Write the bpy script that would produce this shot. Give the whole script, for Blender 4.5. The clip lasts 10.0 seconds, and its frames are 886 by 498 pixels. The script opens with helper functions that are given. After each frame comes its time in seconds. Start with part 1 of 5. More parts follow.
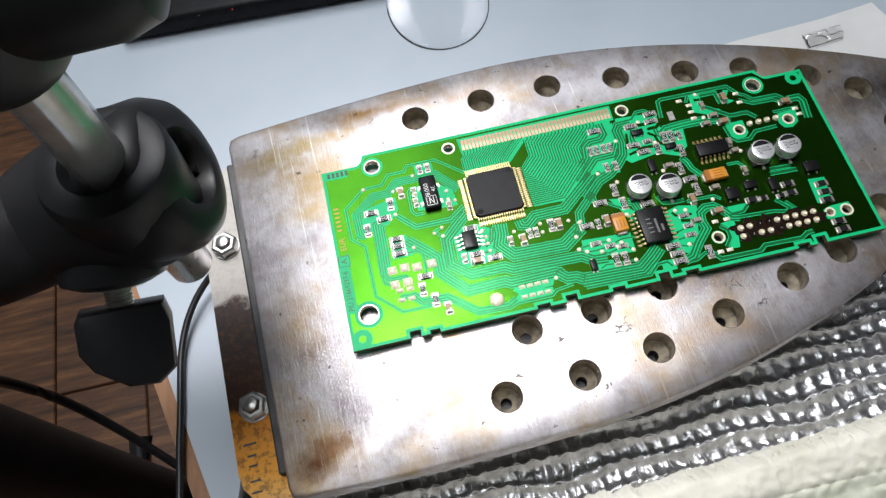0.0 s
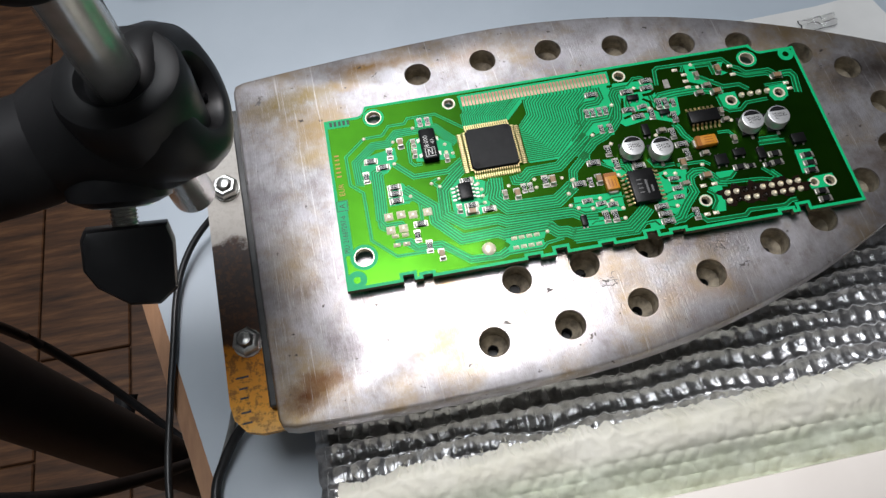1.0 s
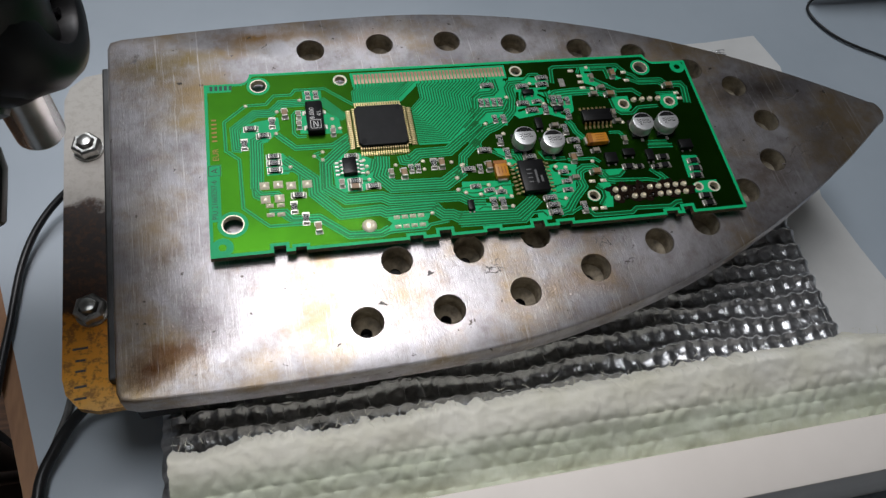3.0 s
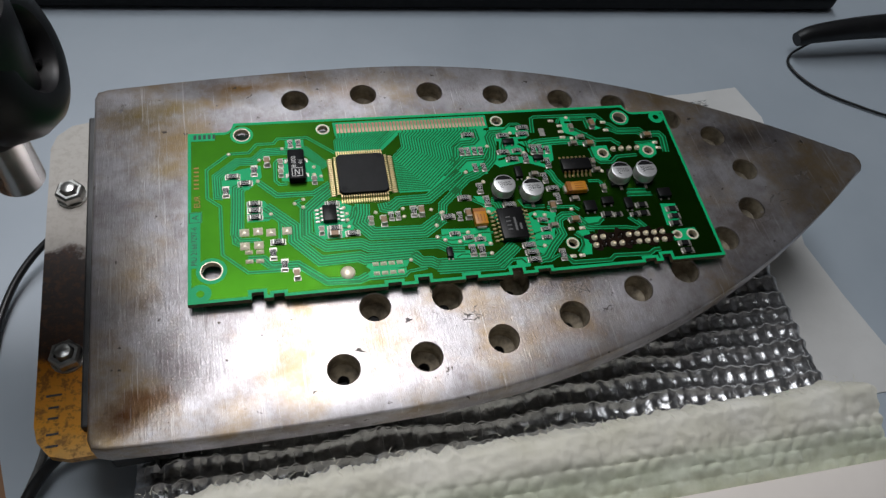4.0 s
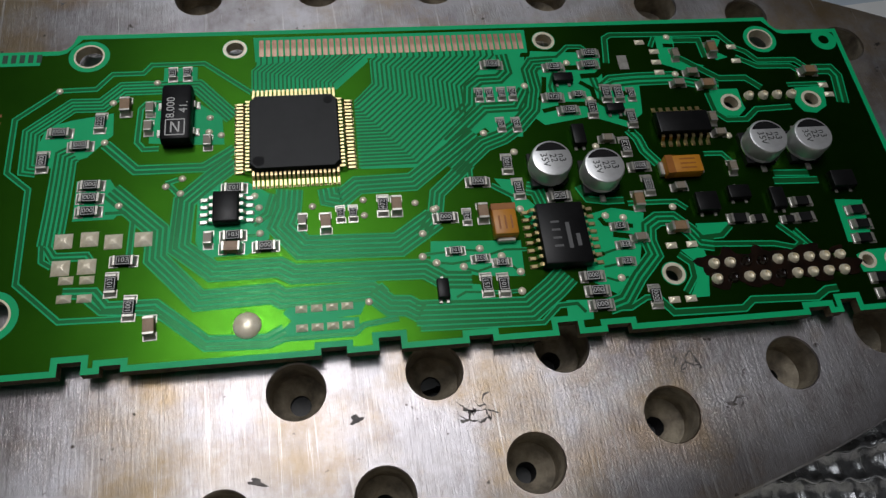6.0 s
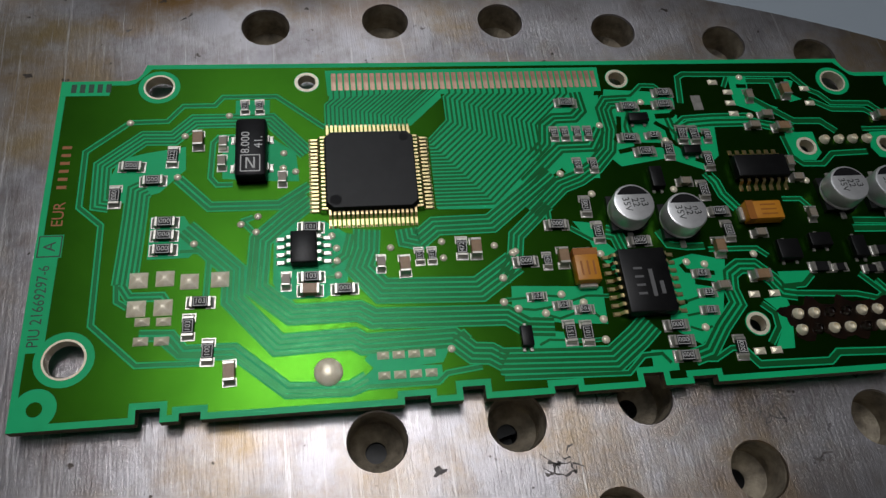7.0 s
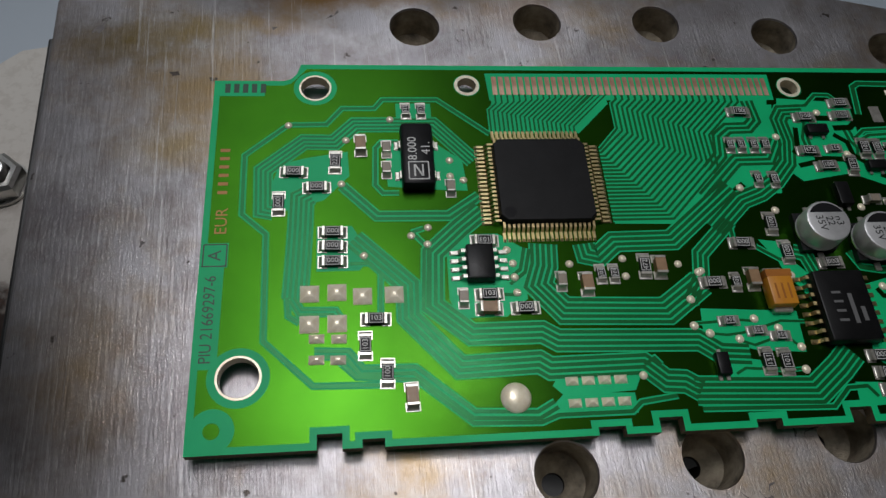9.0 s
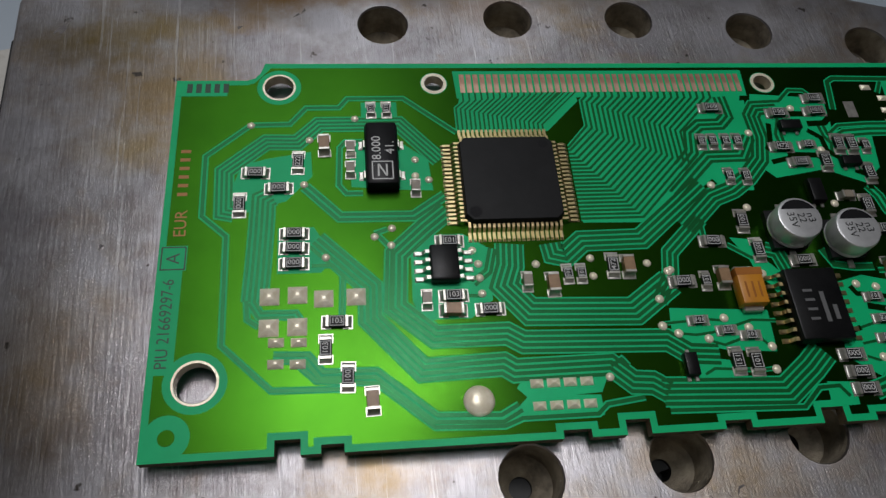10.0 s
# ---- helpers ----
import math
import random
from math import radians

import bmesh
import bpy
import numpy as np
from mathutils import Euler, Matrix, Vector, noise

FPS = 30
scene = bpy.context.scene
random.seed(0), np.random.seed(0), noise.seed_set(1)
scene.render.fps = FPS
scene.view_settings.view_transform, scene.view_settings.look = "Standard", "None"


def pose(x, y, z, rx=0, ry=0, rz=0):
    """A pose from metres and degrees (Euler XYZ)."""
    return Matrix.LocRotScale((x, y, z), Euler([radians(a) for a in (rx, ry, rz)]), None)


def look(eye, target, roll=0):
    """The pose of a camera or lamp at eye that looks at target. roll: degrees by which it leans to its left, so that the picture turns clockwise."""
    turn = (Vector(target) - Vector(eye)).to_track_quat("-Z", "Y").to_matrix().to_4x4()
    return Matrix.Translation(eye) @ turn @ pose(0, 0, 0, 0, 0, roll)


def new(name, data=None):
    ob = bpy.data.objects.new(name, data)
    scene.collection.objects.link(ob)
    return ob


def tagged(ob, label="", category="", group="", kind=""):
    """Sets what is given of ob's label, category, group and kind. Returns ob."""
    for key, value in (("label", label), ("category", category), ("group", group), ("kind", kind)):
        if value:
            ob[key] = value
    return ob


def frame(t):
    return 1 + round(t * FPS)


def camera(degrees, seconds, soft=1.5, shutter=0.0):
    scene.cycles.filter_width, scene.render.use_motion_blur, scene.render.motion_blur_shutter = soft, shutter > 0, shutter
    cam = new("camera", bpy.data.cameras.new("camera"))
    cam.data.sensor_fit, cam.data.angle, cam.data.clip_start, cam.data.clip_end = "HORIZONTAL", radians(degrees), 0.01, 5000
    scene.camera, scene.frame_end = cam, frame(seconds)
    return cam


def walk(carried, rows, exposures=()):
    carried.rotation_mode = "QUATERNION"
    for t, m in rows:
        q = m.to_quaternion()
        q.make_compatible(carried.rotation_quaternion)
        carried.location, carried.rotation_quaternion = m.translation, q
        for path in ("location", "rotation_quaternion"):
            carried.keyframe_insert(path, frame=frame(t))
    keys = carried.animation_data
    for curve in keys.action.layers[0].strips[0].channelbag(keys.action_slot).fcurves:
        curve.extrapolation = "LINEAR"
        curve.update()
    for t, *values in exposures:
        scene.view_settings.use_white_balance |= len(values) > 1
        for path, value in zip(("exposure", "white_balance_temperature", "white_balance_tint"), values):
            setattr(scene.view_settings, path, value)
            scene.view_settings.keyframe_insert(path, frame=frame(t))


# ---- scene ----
cam = camera(62.0, 10.0, soft=1.4)
PATH = [
    (0, (0.01297, -0.06899, 0.22309), (0.01788, -0.02704, 0.13245), -6.73),
    (0.5, (0.00760, -0.07826, 0.21797), (0.01385, -0.03752, 0.12686), -3.84),
    (1, (0.00859, -0.08185, 0.22309), (0.01488, -0.04085, 0.13210), -2.02),
    (1.5, (0.02682, -0.08311, 0.22008), (0.03247, -0.04162, 0.12926), -1.57),
    (2, (0.03450, -0.08305, 0.20714), (0.03848, -0.04440, 0.11499), -2.70),
    (2.2, (0.03521, -0.08372, 0.20687), (0.03939, -0.04456, 0.11495), -2.90),
    (3.3, (0.00937, -0.09927, 0.20385), (0.03198, -0.05180, 0.11879), 17.76),
    (3.5, (0.01972, -0.09937, 0.20647), (0.03814, -0.05094, 0.12094), 13.90),
    (4, (0.01931, -0.09824, 0.20552), (0.03949, -0.04686, 0.12214), 13.26),
    (4.5, (0.03255, -0.08592, 0.18918), (0.04775, -0.03563, 0.10409), 8.29),
    (5, (0.05024, -0.06485, 0.16402), (0.06126, -0.01869, 0.07600), 6.21),
    (5.2, (0.05144, -0.05516, 0.15019), (0.06214, -0.01171, 0.06076), 7.30),
    (6.3, (0.04294, -0.03828, 0.13923), (0.05663, 0.00535, 0.05030), 12.23),
    (6.5, (0.04006, -0.03565, 0.13903), (0.05388, 0.00811, 0.05019), 12.68),
    (7, (0.03516, -0.03372, 0.13859), (0.04890, 0.01069, 0.05006), 12.76),
    (7.5, (0.03295, -0.03273, 0.13719), (0.04605, 0.01166, 0.04855), 12.23),
    (8, (0.02741, -0.03098, 0.13595), (0.04048, 0.01368, 0.04744), 12.79),
    (8.5, (0.01814, -0.02852, 0.13293), (0.03030, 0.01644, 0.04444), 12.04),
    (9, (0.01434, -0.02735, 0.13111), (0.02581, 0.01770, 0.04257), 11.46),
    (9.5, (0.01399, -0.02732, 0.13078), (0.02561, 0.01780, 0.04230), 11.54),
    (10, (0.01917, -0.02692, 0.13004), (0.03065, 0.01820, 0.04154), 10.95),
]
walk(cam, [(t, look(eye, target, roll)) for t, eye, target, roll in PATH],
     exposures=[(0.0, 0.17), (1.0, -0.20), (2.2, -0.62), (3.3, -0.83), (4.5, -0.88), (5.2, -1.12), (6.3, -1.42), (8.0, -1.32), (10.0, -1.37)])

# ---- light ----
world = bpy.data.worlds.new("room_air")
scene.world = world
world.use_nodes = True
world.node_tree.nodes["Background"].inputs["Color"].default_value = (0.75, 0.85, 1.0, 1)
world.node_tree.nodes["Background"].inputs["Strength"].default_value = 0.05


def ceiling_panel():
    data = bpy.data.lights.new("ceiling_light", "AREA")
    data.shape, data.size, data.size_y, data.energy, data.color = "RECTANGLE", 0.58, 1.6, 31.0, (0.90, 0.94, 0.99)
    new("ceiling_light", data).matrix_world = look((-0.13, 0.75, 1.74), (-0.13, 0.75, 0.0))


# Added, unseen spot; aimed so its hot spot lies on the plate's heel half.
def unseen_bench_spot():
    data = bpy.data.lights.new("unseen_bench_light", "SPOT")
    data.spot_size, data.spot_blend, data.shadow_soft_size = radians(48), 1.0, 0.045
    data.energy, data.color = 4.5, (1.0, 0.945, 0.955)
    new("unseen_bench_light", data).matrix_world = look((0.006, 0.12, 0.46), (0.004, -0.020, 0.042))


ceiling_panel()
unseen_bench_spot()


# ---- materials ----
def material(name, colour, rough=0.5, metal=0.0, coat=0.0):
    m = bpy.data.materials.new(name)
    m.use_nodes = True
    b = m.node_tree.nodes["Principled BSDF"]
    b.inputs["Base Color"].default_value = (*colour, 1)
    b.inputs["Roughness"].default_value = rough
    b.inputs["Metallic"].default_value = metal
    b.inputs["Coat Weight"].default_value = coat
    b.inputs["Coat Roughness"].default_value = 0.12
    return m


def node(m, kind, **values):
    n = m.node_tree.nodes.new(kind)
    for key, value in values.items():
        n.inputs[key].default_value = value
    return n


def wire(m, a, out, b, into):
    m.node_tree.links.new(a.outputs[out], b.inputs[into])


def bsdf(m):
    return m.node_tree.nodes["Principled BSDF"]


def noise_of(m, scale, detail=4.0, rough=0.55, stretch=(1, 1, 1), turn=0.0):
    """A noise field in object metres."""
    co = node(m, "ShaderNodeTexCoord")
    mp = node(m, "ShaderNodeMapping")
    mp.inputs["Scale"].default_value = stretch
    mp.inputs["Rotation"].default_value = (0, 0, radians(turn))
    wire(m, co, "Object", mp, "Vector")
    n = node(m, "ShaderNodeTexNoise", Scale=scale, Detail=detail, Roughness=rough)
    wire(m, mp, "Vector", n, "Vector")
    return n


def ramp_of(m, source, stops, out="Fac"):
    r = node(m, "ShaderNodeValToRGB")
    e = r.color_ramp.elements
    while len(e) < len(stops):
        e.new(0.5)
    for slot, (at, c) in zip(e, stops):
        slot.position = at
        slot.color = (*c, 1) if len(c) == 3 else c
    wire(m, source, out, r, "Fac")
    return r


def bump_of(m, source, strength, distance, out="Fac"):
    b = node(m, "ShaderNodeBump", Strength=strength, Distance=distance)
    wire(m, source, out, b, "Height")
    wire(m, b, "Normal", bsdf(m), "Normal")
    return b


def grey(v):
    return (v, v, v)


def mottled(name, dark, light, scale, rough=0.5, metal=0.0, bump=0.0, bump_scale=None, distance=0.0002, coat=0.0, stretch=(1, 1, 1)):
    """A surface that varies between two colours, with its own fine relief."""
    m = material(name, light, rough, metal, coat)
    n = noise_of(m, scale, 5.0, 0.6, stretch)
    r = ramp_of(m, n, [(0.32, dark), (0.68, light)])
    wire(m, r, "Color", bsdf(m), "Base Color")
    if bump:
        bump_of(m, noise_of(m, bump_scale or scale * 6, 6.0, 0.6, stretch), bump, distance)
    return m


MASK_COPPER = mottled("green_mask_over_copper", (0.014, 0.064, 0.003), (0.021, 0.088, 0.004), 60, 0.29, 0.97, 0.05, 4000, 0.00002)
MASK_TRACK = mottled("green_mask_over_fine_tracks", (0.007, 0.115, 0.030), (0.011, 0.150, 0.040), 60, 0.36, 0.35, 0.05, 4000, 0.00002)
bsdf(MASK_TRACK).inputs["Specular IOR Level"].default_value = 0.18
MASK_BARE = mottled("green_mask_over_laminate", (0.003, 0.43, 0.155), (0.005, 0.51, 0.190), 90, 0.45, 0.0, 0.05, 4000, 0.00002)
bsdf(MASK_BARE).inputs["Specular IOR Level"].default_value = 0.18
LAMINATE = mottled("cut_laminate_edge", (0.05, 0.04, 0.02), (0.16, 0.12, 0.06), 900, 0.8)
SILK_DARK = material("dark_green_lettering", (0.004, 0.05, 0.022), 0.5)
SILK_COPPER = material("copper_lettering", (0.26, 0.10, 0.035), 0.45, 0.4)
SOLDER = mottled("tinned_solder", (0.78, 0.69, 0.49), (0.96, 0.89, 0.72), 900, 0.30, 0.2, 0.3, 2500, 0.0001)
GOLD_LEAD = mottled("flux_tinted_leads", (0.55, 0.40, 0.16), (0.80, 0.66, 0.36), 700, 0.30, 1.0)
TIN_LEAD = mottled("tin_leads", (0.44, 0.42, 0.37), (0.66, 0.64, 0.58), 700, 0.36, 0.8)
COPPER_PAD = mottled("worn_copper_contacts", (0.30, 0.14, 0.085), (0.72, 0.47, 0.35), 300, 0.38, 0.4, 0.2, 1500, 0.00005)
MOULD = mottled("black_moulding_compound", (0.004, 0.004, 0.0043), (0.008, 0.008, 0.0085), 400, 0.38, 0.0, 0.15, 6000, 0.00002)
GLOSS_BLACK = mottled("black_glossy_moulding", (0.006, 0.006, 0.007), (0.012, 0.012, 0.013), 300, 0.38)
WHITE_PRINT = material("pale_print", (0.62, 0.62, 0.60), 0.6)
GREY_PRINT = material("laser_marking", (0.11, 0.11, 0.11), 0.6)
BLACK_PRINT = material("black_print", (0.008, 0.008, 0.009), 0.6)
bsdf(BLACK_PRINT).inputs["Specular IOR Level"].default_value = 0.15
RES_BLACK = mottled("resistor_glaze", (0.006, 0.006, 0.006), (0.014, 0.014, 0.014), 800, 0.45)
CERAMIC_TAN = mottled("tan_ceramic", (0.22, 0.13, 0.065), (0.34, 0.21, 0.11), 500, 0.45)
CERAMIC_GREY = mottled("grey_brown_ceramic", (0.20, 0.17, 0.13), (0.30, 0.25, 0.19), 500, 0.45)
TANT = mottled("orange_tantalum_moulding", (0.50, 0.19, 0.012), (0.62, 0.26, 0.02), 300, 0.42)
TANT_BAND = mottled("orange_brown_band", (0.30, 0.10, 0.01), (0.38, 0.13, 0.012), 300, 0.45)
CAN = mottled("brushed_aluminium_can", (0.58, 0.58, 0.58), (0.74, 0.74, 0.74), 500, 0.34, 0.6, 0.1, 3000, 0.00003)
FLUX = mottled("burnt_flux", (0.005, 0.003, 0.002), (0.018, 0.008, 0.004), 500, 0.22)
CHROME = mottled("chromed_steel", (0.62, 0.61, 0.58), (0.78, 0.77, 0.74), 200, 0.22, 0.65)
BLACK_PLASTIC = mottled("black_moulded_plastic", (0.007, 0.007, 0.008), (0.013, 0.013, 0.014), 90, 0.42, 0.0, 0.25, 2500, 0.00006)
RUBBER = mottled("black_cable_sheath", (0.008, 0.008, 0.009), (0.016, 0.016, 0.017), 200, 0.38)
STEEL_NUT = mottled("zinc_steel", (0.42, 0.42, 0.40), (0.66, 0.65, 0.62), 350, 0.28, 1.0, 0.2, 1800, 0.00008)
PAPER = mottled("white_paper", (0.66, 0.65, 0.63), (0.74, 0.73, 0.71), 40, 0.85, 0.0, 0.2, 300, 0.0003)
TABLE_TOP = mottled("pale_blue_grey_laminate", (0.40, 0.455, 0.51), (0.46, 0.515, 0.57), 14, 0.42, 0.0, 0.05, 900, 0.00005)
OAK = mottled("orange_brown_wood", (0.20, 0.085, 0.03), (0.38, 0.18, 0.07), 30, 0.5, 0.0, 0.2, 200, 0.0003, 0.0, (6, 1, 1))
BOARD_WHITE = mottled("pale_painted_board", (0.76, 0.70, 0.64), (0.86, 0.80, 0.74), 22, 0.7, 0.0, 0.2, 400, 0.0002)
WALL_PAINT = mottled("grey_wall_paint", (0.36, 0.36, 0.36), (0.42, 0.42, 0.42), 3, 0.9)
CLEAR = material("clear_plastic", (1, 1, 1), 0.06)
bsdf(CLEAR).inputs["Transmission Weight"].default_value = 1.0
bsdf(CLEAR).inputs["IOR"].default_value = 1.45
for dull, shine in ((GLOSS_BLACK, 0.15), (MOULD, 0.2), (RES_BLACK, 0.2), (BLACK_PLASTIC, 0.35)):
    bsdf(dull).inputs["Specular IOR Level"].default_value = shine
LENS_CLEAR = material("clear_thin_lens", (1, 1, 1), 0.04)
bsdf(LENS_CLEAR).inputs["Transmission Weight"].default_value = 1.0
bsdf(LENS_CLEAR).inputs["IOR"].default_value = 1.18
RED_LED = material("red_indicator", (0.8, 0.02, 0.02), 0.4)
bsdf(RED_LED).inputs["Emission Color"].default_value = (1, 0.03, 0.05, 1)
bsdf(RED_LED).inputs["Emission Strength"].default_value = 3.0


def steel_plate():
    """Ground cast metal with fine scratches, straw-coloured heat stains and burnt residue."""
    m = material("ground_plate_metal", (0.5, 0.47, 0.47), 0.34, 0.88)
    tones = noise_of(m, 48, 6.0, 0.62)
    patchy = ramp_of(m, tones, [(0.25, (0.27, 0.245, 0.255)), (0.52, (0.48, 0.46, 0.475)), (0.8, (0.62, 0.60, 0.63))])
    speckle = ramp_of(m, noise_of(m, 210, 8.0, 0.72, (1, 0.7, 1)), [(0.34, (0.62, 0.57, 0.52)), (0.56, grey(1.0))])
    base = node(m, "ShaderNodeMixRGB")
    base.blend_type = "MULTIPLY"
    base.inputs["Fac"].default_value = 0.8
    wire(m, patchy, "Color", base, "Color1")
    wire(m, speckle, "Color", base, "Color2")
    straw = ramp_of(m, noise_of(m, 40, 8.0, 0.68), [(0.47, grey(0)), (0.66, grey(0.85))])
    mix = node(m, "ShaderNodeMixRGB")
    mix.inputs["Color2"].default_value = (0.36, 0.25, 0.12, 1)
    wire(m, straw, "Color", mix, "Fac")
    wire(m, base, "Color", mix, "Color1")
    last = mix
    co = node(m, "ShaderNodeTexCoord")
    warp = noise_of(m, 190, 7.0, 0.7)
    # burnt patches: centre (mm along and across the plate), radii, colour, depth
    for u, v, ru, rv, colour, depth in ((6, -46, 9, 6, (0.09, 0.03, 0.010), 1.0), (11, -43, 9, 4, (0.14, 0.05, 0.02), 0.9), (12, -44, 11, 6, (0.28, 0.16, 0.07), 0.5),
                                        (10, 42, 13, 7, (0.24, 0.17, 0.06), 0.95), (20, 44, 14, 6, (0.30, 0.22, 0.09), 0.8), (40, 50, 20, 4, (0.26, 0.14, 0.04), 0.95), (34, 46, 9, 5, (0.32, 0.20, 0.08), 0.8), (17, 22, 12, 6, (0.40, 0.29, 0.13), 0.7), (24, 34, 12, 16, (0.36, 0.25, 0.12), 0.5), (8, -10, 9, 20, (0.36, 0.27, 0.15), 0.5),
                                        (186, 13, 22, 10, (0.10, 0.08, 0.07), 0.95), (176, -18, 14, 10, (0.17, 0.12, 0.09), 0.8), (200, -6, 16, 14, (0.16, 0.14, 0.13), 0.6),
                                        (182, -14, 10, 12, (0.14, 0.11, 0.09), 0.6), (70, 47, 16, 8, (0.33, 0.20, 0.10), 0.5),
                                        (110, -42, 26, 6, (0.33, 0.22, 0.12), 0.55), (30, 8, 8, 14, (0.33, 0.22, 0.13), 0.5),
                                        (60, -38, 20, 6, (0.36, 0.27, 0.16), 0.4)):
        mp = node(m, "ShaderNodeMapping")
        mp.vector_type = "POINT"
        mp.inputs["Scale"].default_value = (1000 / ru, 1000 / rv, 0)
        mp.inputs["Location"].default_value = (-u / ru, -v / rv, 0)
        wire(m, co, "Object", mp, "Vector")
        length = node(m, "ShaderNodeVectorMath")
        length.operation = "LENGTH"
        wire(m, mp, "Vector", length, 0)
        add = node(m, "ShaderNodeMath")
        add.operation = "MULTIPLY_ADD"
        add.inputs[1].default_value = 1.5
        wire(m, warp, "Fac", add, 0)
        wire(m, length, "Value", add, 2)
        patch = ramp_of(m, add, [(0.0, grey(depth)), (1.0, grey(0))], "Value")
        patch.color_ramp.elements[0].position, patch.color_ramp.elements[1].position = 0.45, 0.98
        scale = node(m, "ShaderNodeMath")
        scale.operation = "MULTIPLY"
        scale.inputs[1].default_value = 0.6
        wire(m, add, "Value", scale, 0)
        wire(m, scale, "Value", patch, "Fac")
        more = node(m, "ShaderNodeMixRGB")
        more.inputs["Color2"].default_value = (*colour, 1)
        wire(m, patch, "Color", more, "Fac")
        wire(m, last, "Color", more, "Color1")
        last = more
    # dark pits and specks
    pits = ramp_of(m, noise_of(m, 330, 3.0, 0.6), [(0.27, grey(1)), (0.31, grey(0))])
    spots = node(m, "ShaderNodeMixRGB")
    spots.inputs["Color2"].default_value = (0.10, 0.085, 0.075, 1)
    wire(m, pits, "Color", spots, "Fac")
    wire(m, last, "Color", spots, "Color1")
    # long pale scratches across the plate, and a few oblique ones
    last = spots
    for stretch, turn, lo, hi, depth in (((14, 0.35, 1), 4, 0.60, 0.70, 0.5), ((10, 0.4, 1), -52, 0.69, 0.74, 0.6)):
        lines = ramp_of(m, noise_of(m, 130, 4.0, 0.7, stretch, turn), [(lo, grey(0)), (hi, grey(depth))])
        scratch = node(m, "ShaderNodeMixRGB")
        scratch.inputs["Color2"].default_value = (0.80, 0.78, 0.78, 1)
        wire(m, lines, "Color", scratch, "Fac")
        wire(m, last, "Color", scratch, "Color1")
        last = scratch
    wire(m, last, "Color", bsdf(m), "Base Color")
    rough = ramp_of(m, noise_of(m, 45, 5.0, 0.6), [(0.3, grey(0.29)), (0.7, grey(0.42))])
    wire(m, rough, "Color", bsdf(m), "Roughness")
    fine = noise_of(m, 240, 6.0, 0.75, (8, 0.6, 1), 4)
    bump_of(m, fine, 0.5, 0.00014)
    return m


def flange_metal():
    """Thin heater flange: pale metal, burnt black in the middle and amber towards one end."""
    m = material("burnt_flange_metal", (0.6, 0.58, 0.55), 0.5, 0.05)
    co = node(m, "ShaderNodeTexCoord")
    sep = node(m, "ShaderNodeSeparateXYZ")
    wire(m, co, "Object", sep, "Vector")
    warp = noise_of(m, 150, 5.0, 0.65)
    add = node(m, "ShaderNodeMath")
    add.operation = "MULTIPLY_ADD"
    add.inputs[1].default_value = 0.016
    wire(m, warp, "Fac", add, 0)
    wire(m, sep, "Y", add, 2)
    fac = node(m, "ShaderNodeMapRange")
    fac.inputs["From Min"].default_value, fac.inputs["From Max"].default_value = -0.049, 0.051
    wire(m, add, "Value", fac, "Value")
    r = ramp_of(m, fac, [(0.0, (0.50, 0.28, 0.10)), (0.07, (0.68, 0.36, 0.07)), (0.14, (0.80, 0.34, 0.015)), (0.30, (0.66, 0.22, 0.006)),
                         (0.33, (0.045, 0.016, 0.005)), (0.46, (0.028, 0.012, 0.006)), (0.60, (0.03, 0.015, 0.010)), (0.63, (0.46, 0.43, 0.39)), (1.0, (0.50, 0.48, 0.44))], "Result")
    bsdf(m).inputs["Specular IOR Level"].default_value = 0.3
    rust = ramp_of(m, noise_of(m, 420, 8.0, 0.75), [(0.49, grey(0)), (0.58, grey(1.0))])
    mix = node(m, "ShaderNodeMixRGB")
    mix.inputs["Color2"].default_value = (0.10, 0.035, 0.008, 1)
    half = node(m, "ShaderNodeMath")
    half.operation = "MULTIPLY"
    half.inputs[1].default_value = 0.65
    burnt = ramp_of(m, fac, [(0.0, grey(1)), (0.56, grey(1)), (0.64, grey(0.22))], "Result")
    spread = node(m, "ShaderNodeMath")
    spread.operation = "MULTIPLY"
    wire(m, rust, "Color", spread, 0)
    wire(m, burnt, "Color", spread, 1)
    wire(m, spread, "Value", half, 0)
    wire(m, half, "Value", mix, "Fac")
    wire(m, r, "Color", mix, "Color1")
    wire(m, mix, "Color", bsdf(m), "Base Color")
    bump_of(m, noise_of(m, 700, 5.0, 0.7), 0.15, 0.0001)
    return m


def foil_metal():
    m = material("crinkled_foil", (0.62, 0.63, 0.64), 0.34, 1.0)
    r = ramp_of(m, noise_of(m, 220, 5.0, 0.65), [(0.3, (0.36, 0.36, 0.37)), (0.6, (0.70, 0.70, 0.71))])
    wire(m, r, "Color", bsdf(m), "Base Color")
    bump_of(m, noise_of(m, 300, 4.0, 0.6), 0.55, 0.0007)
    return m


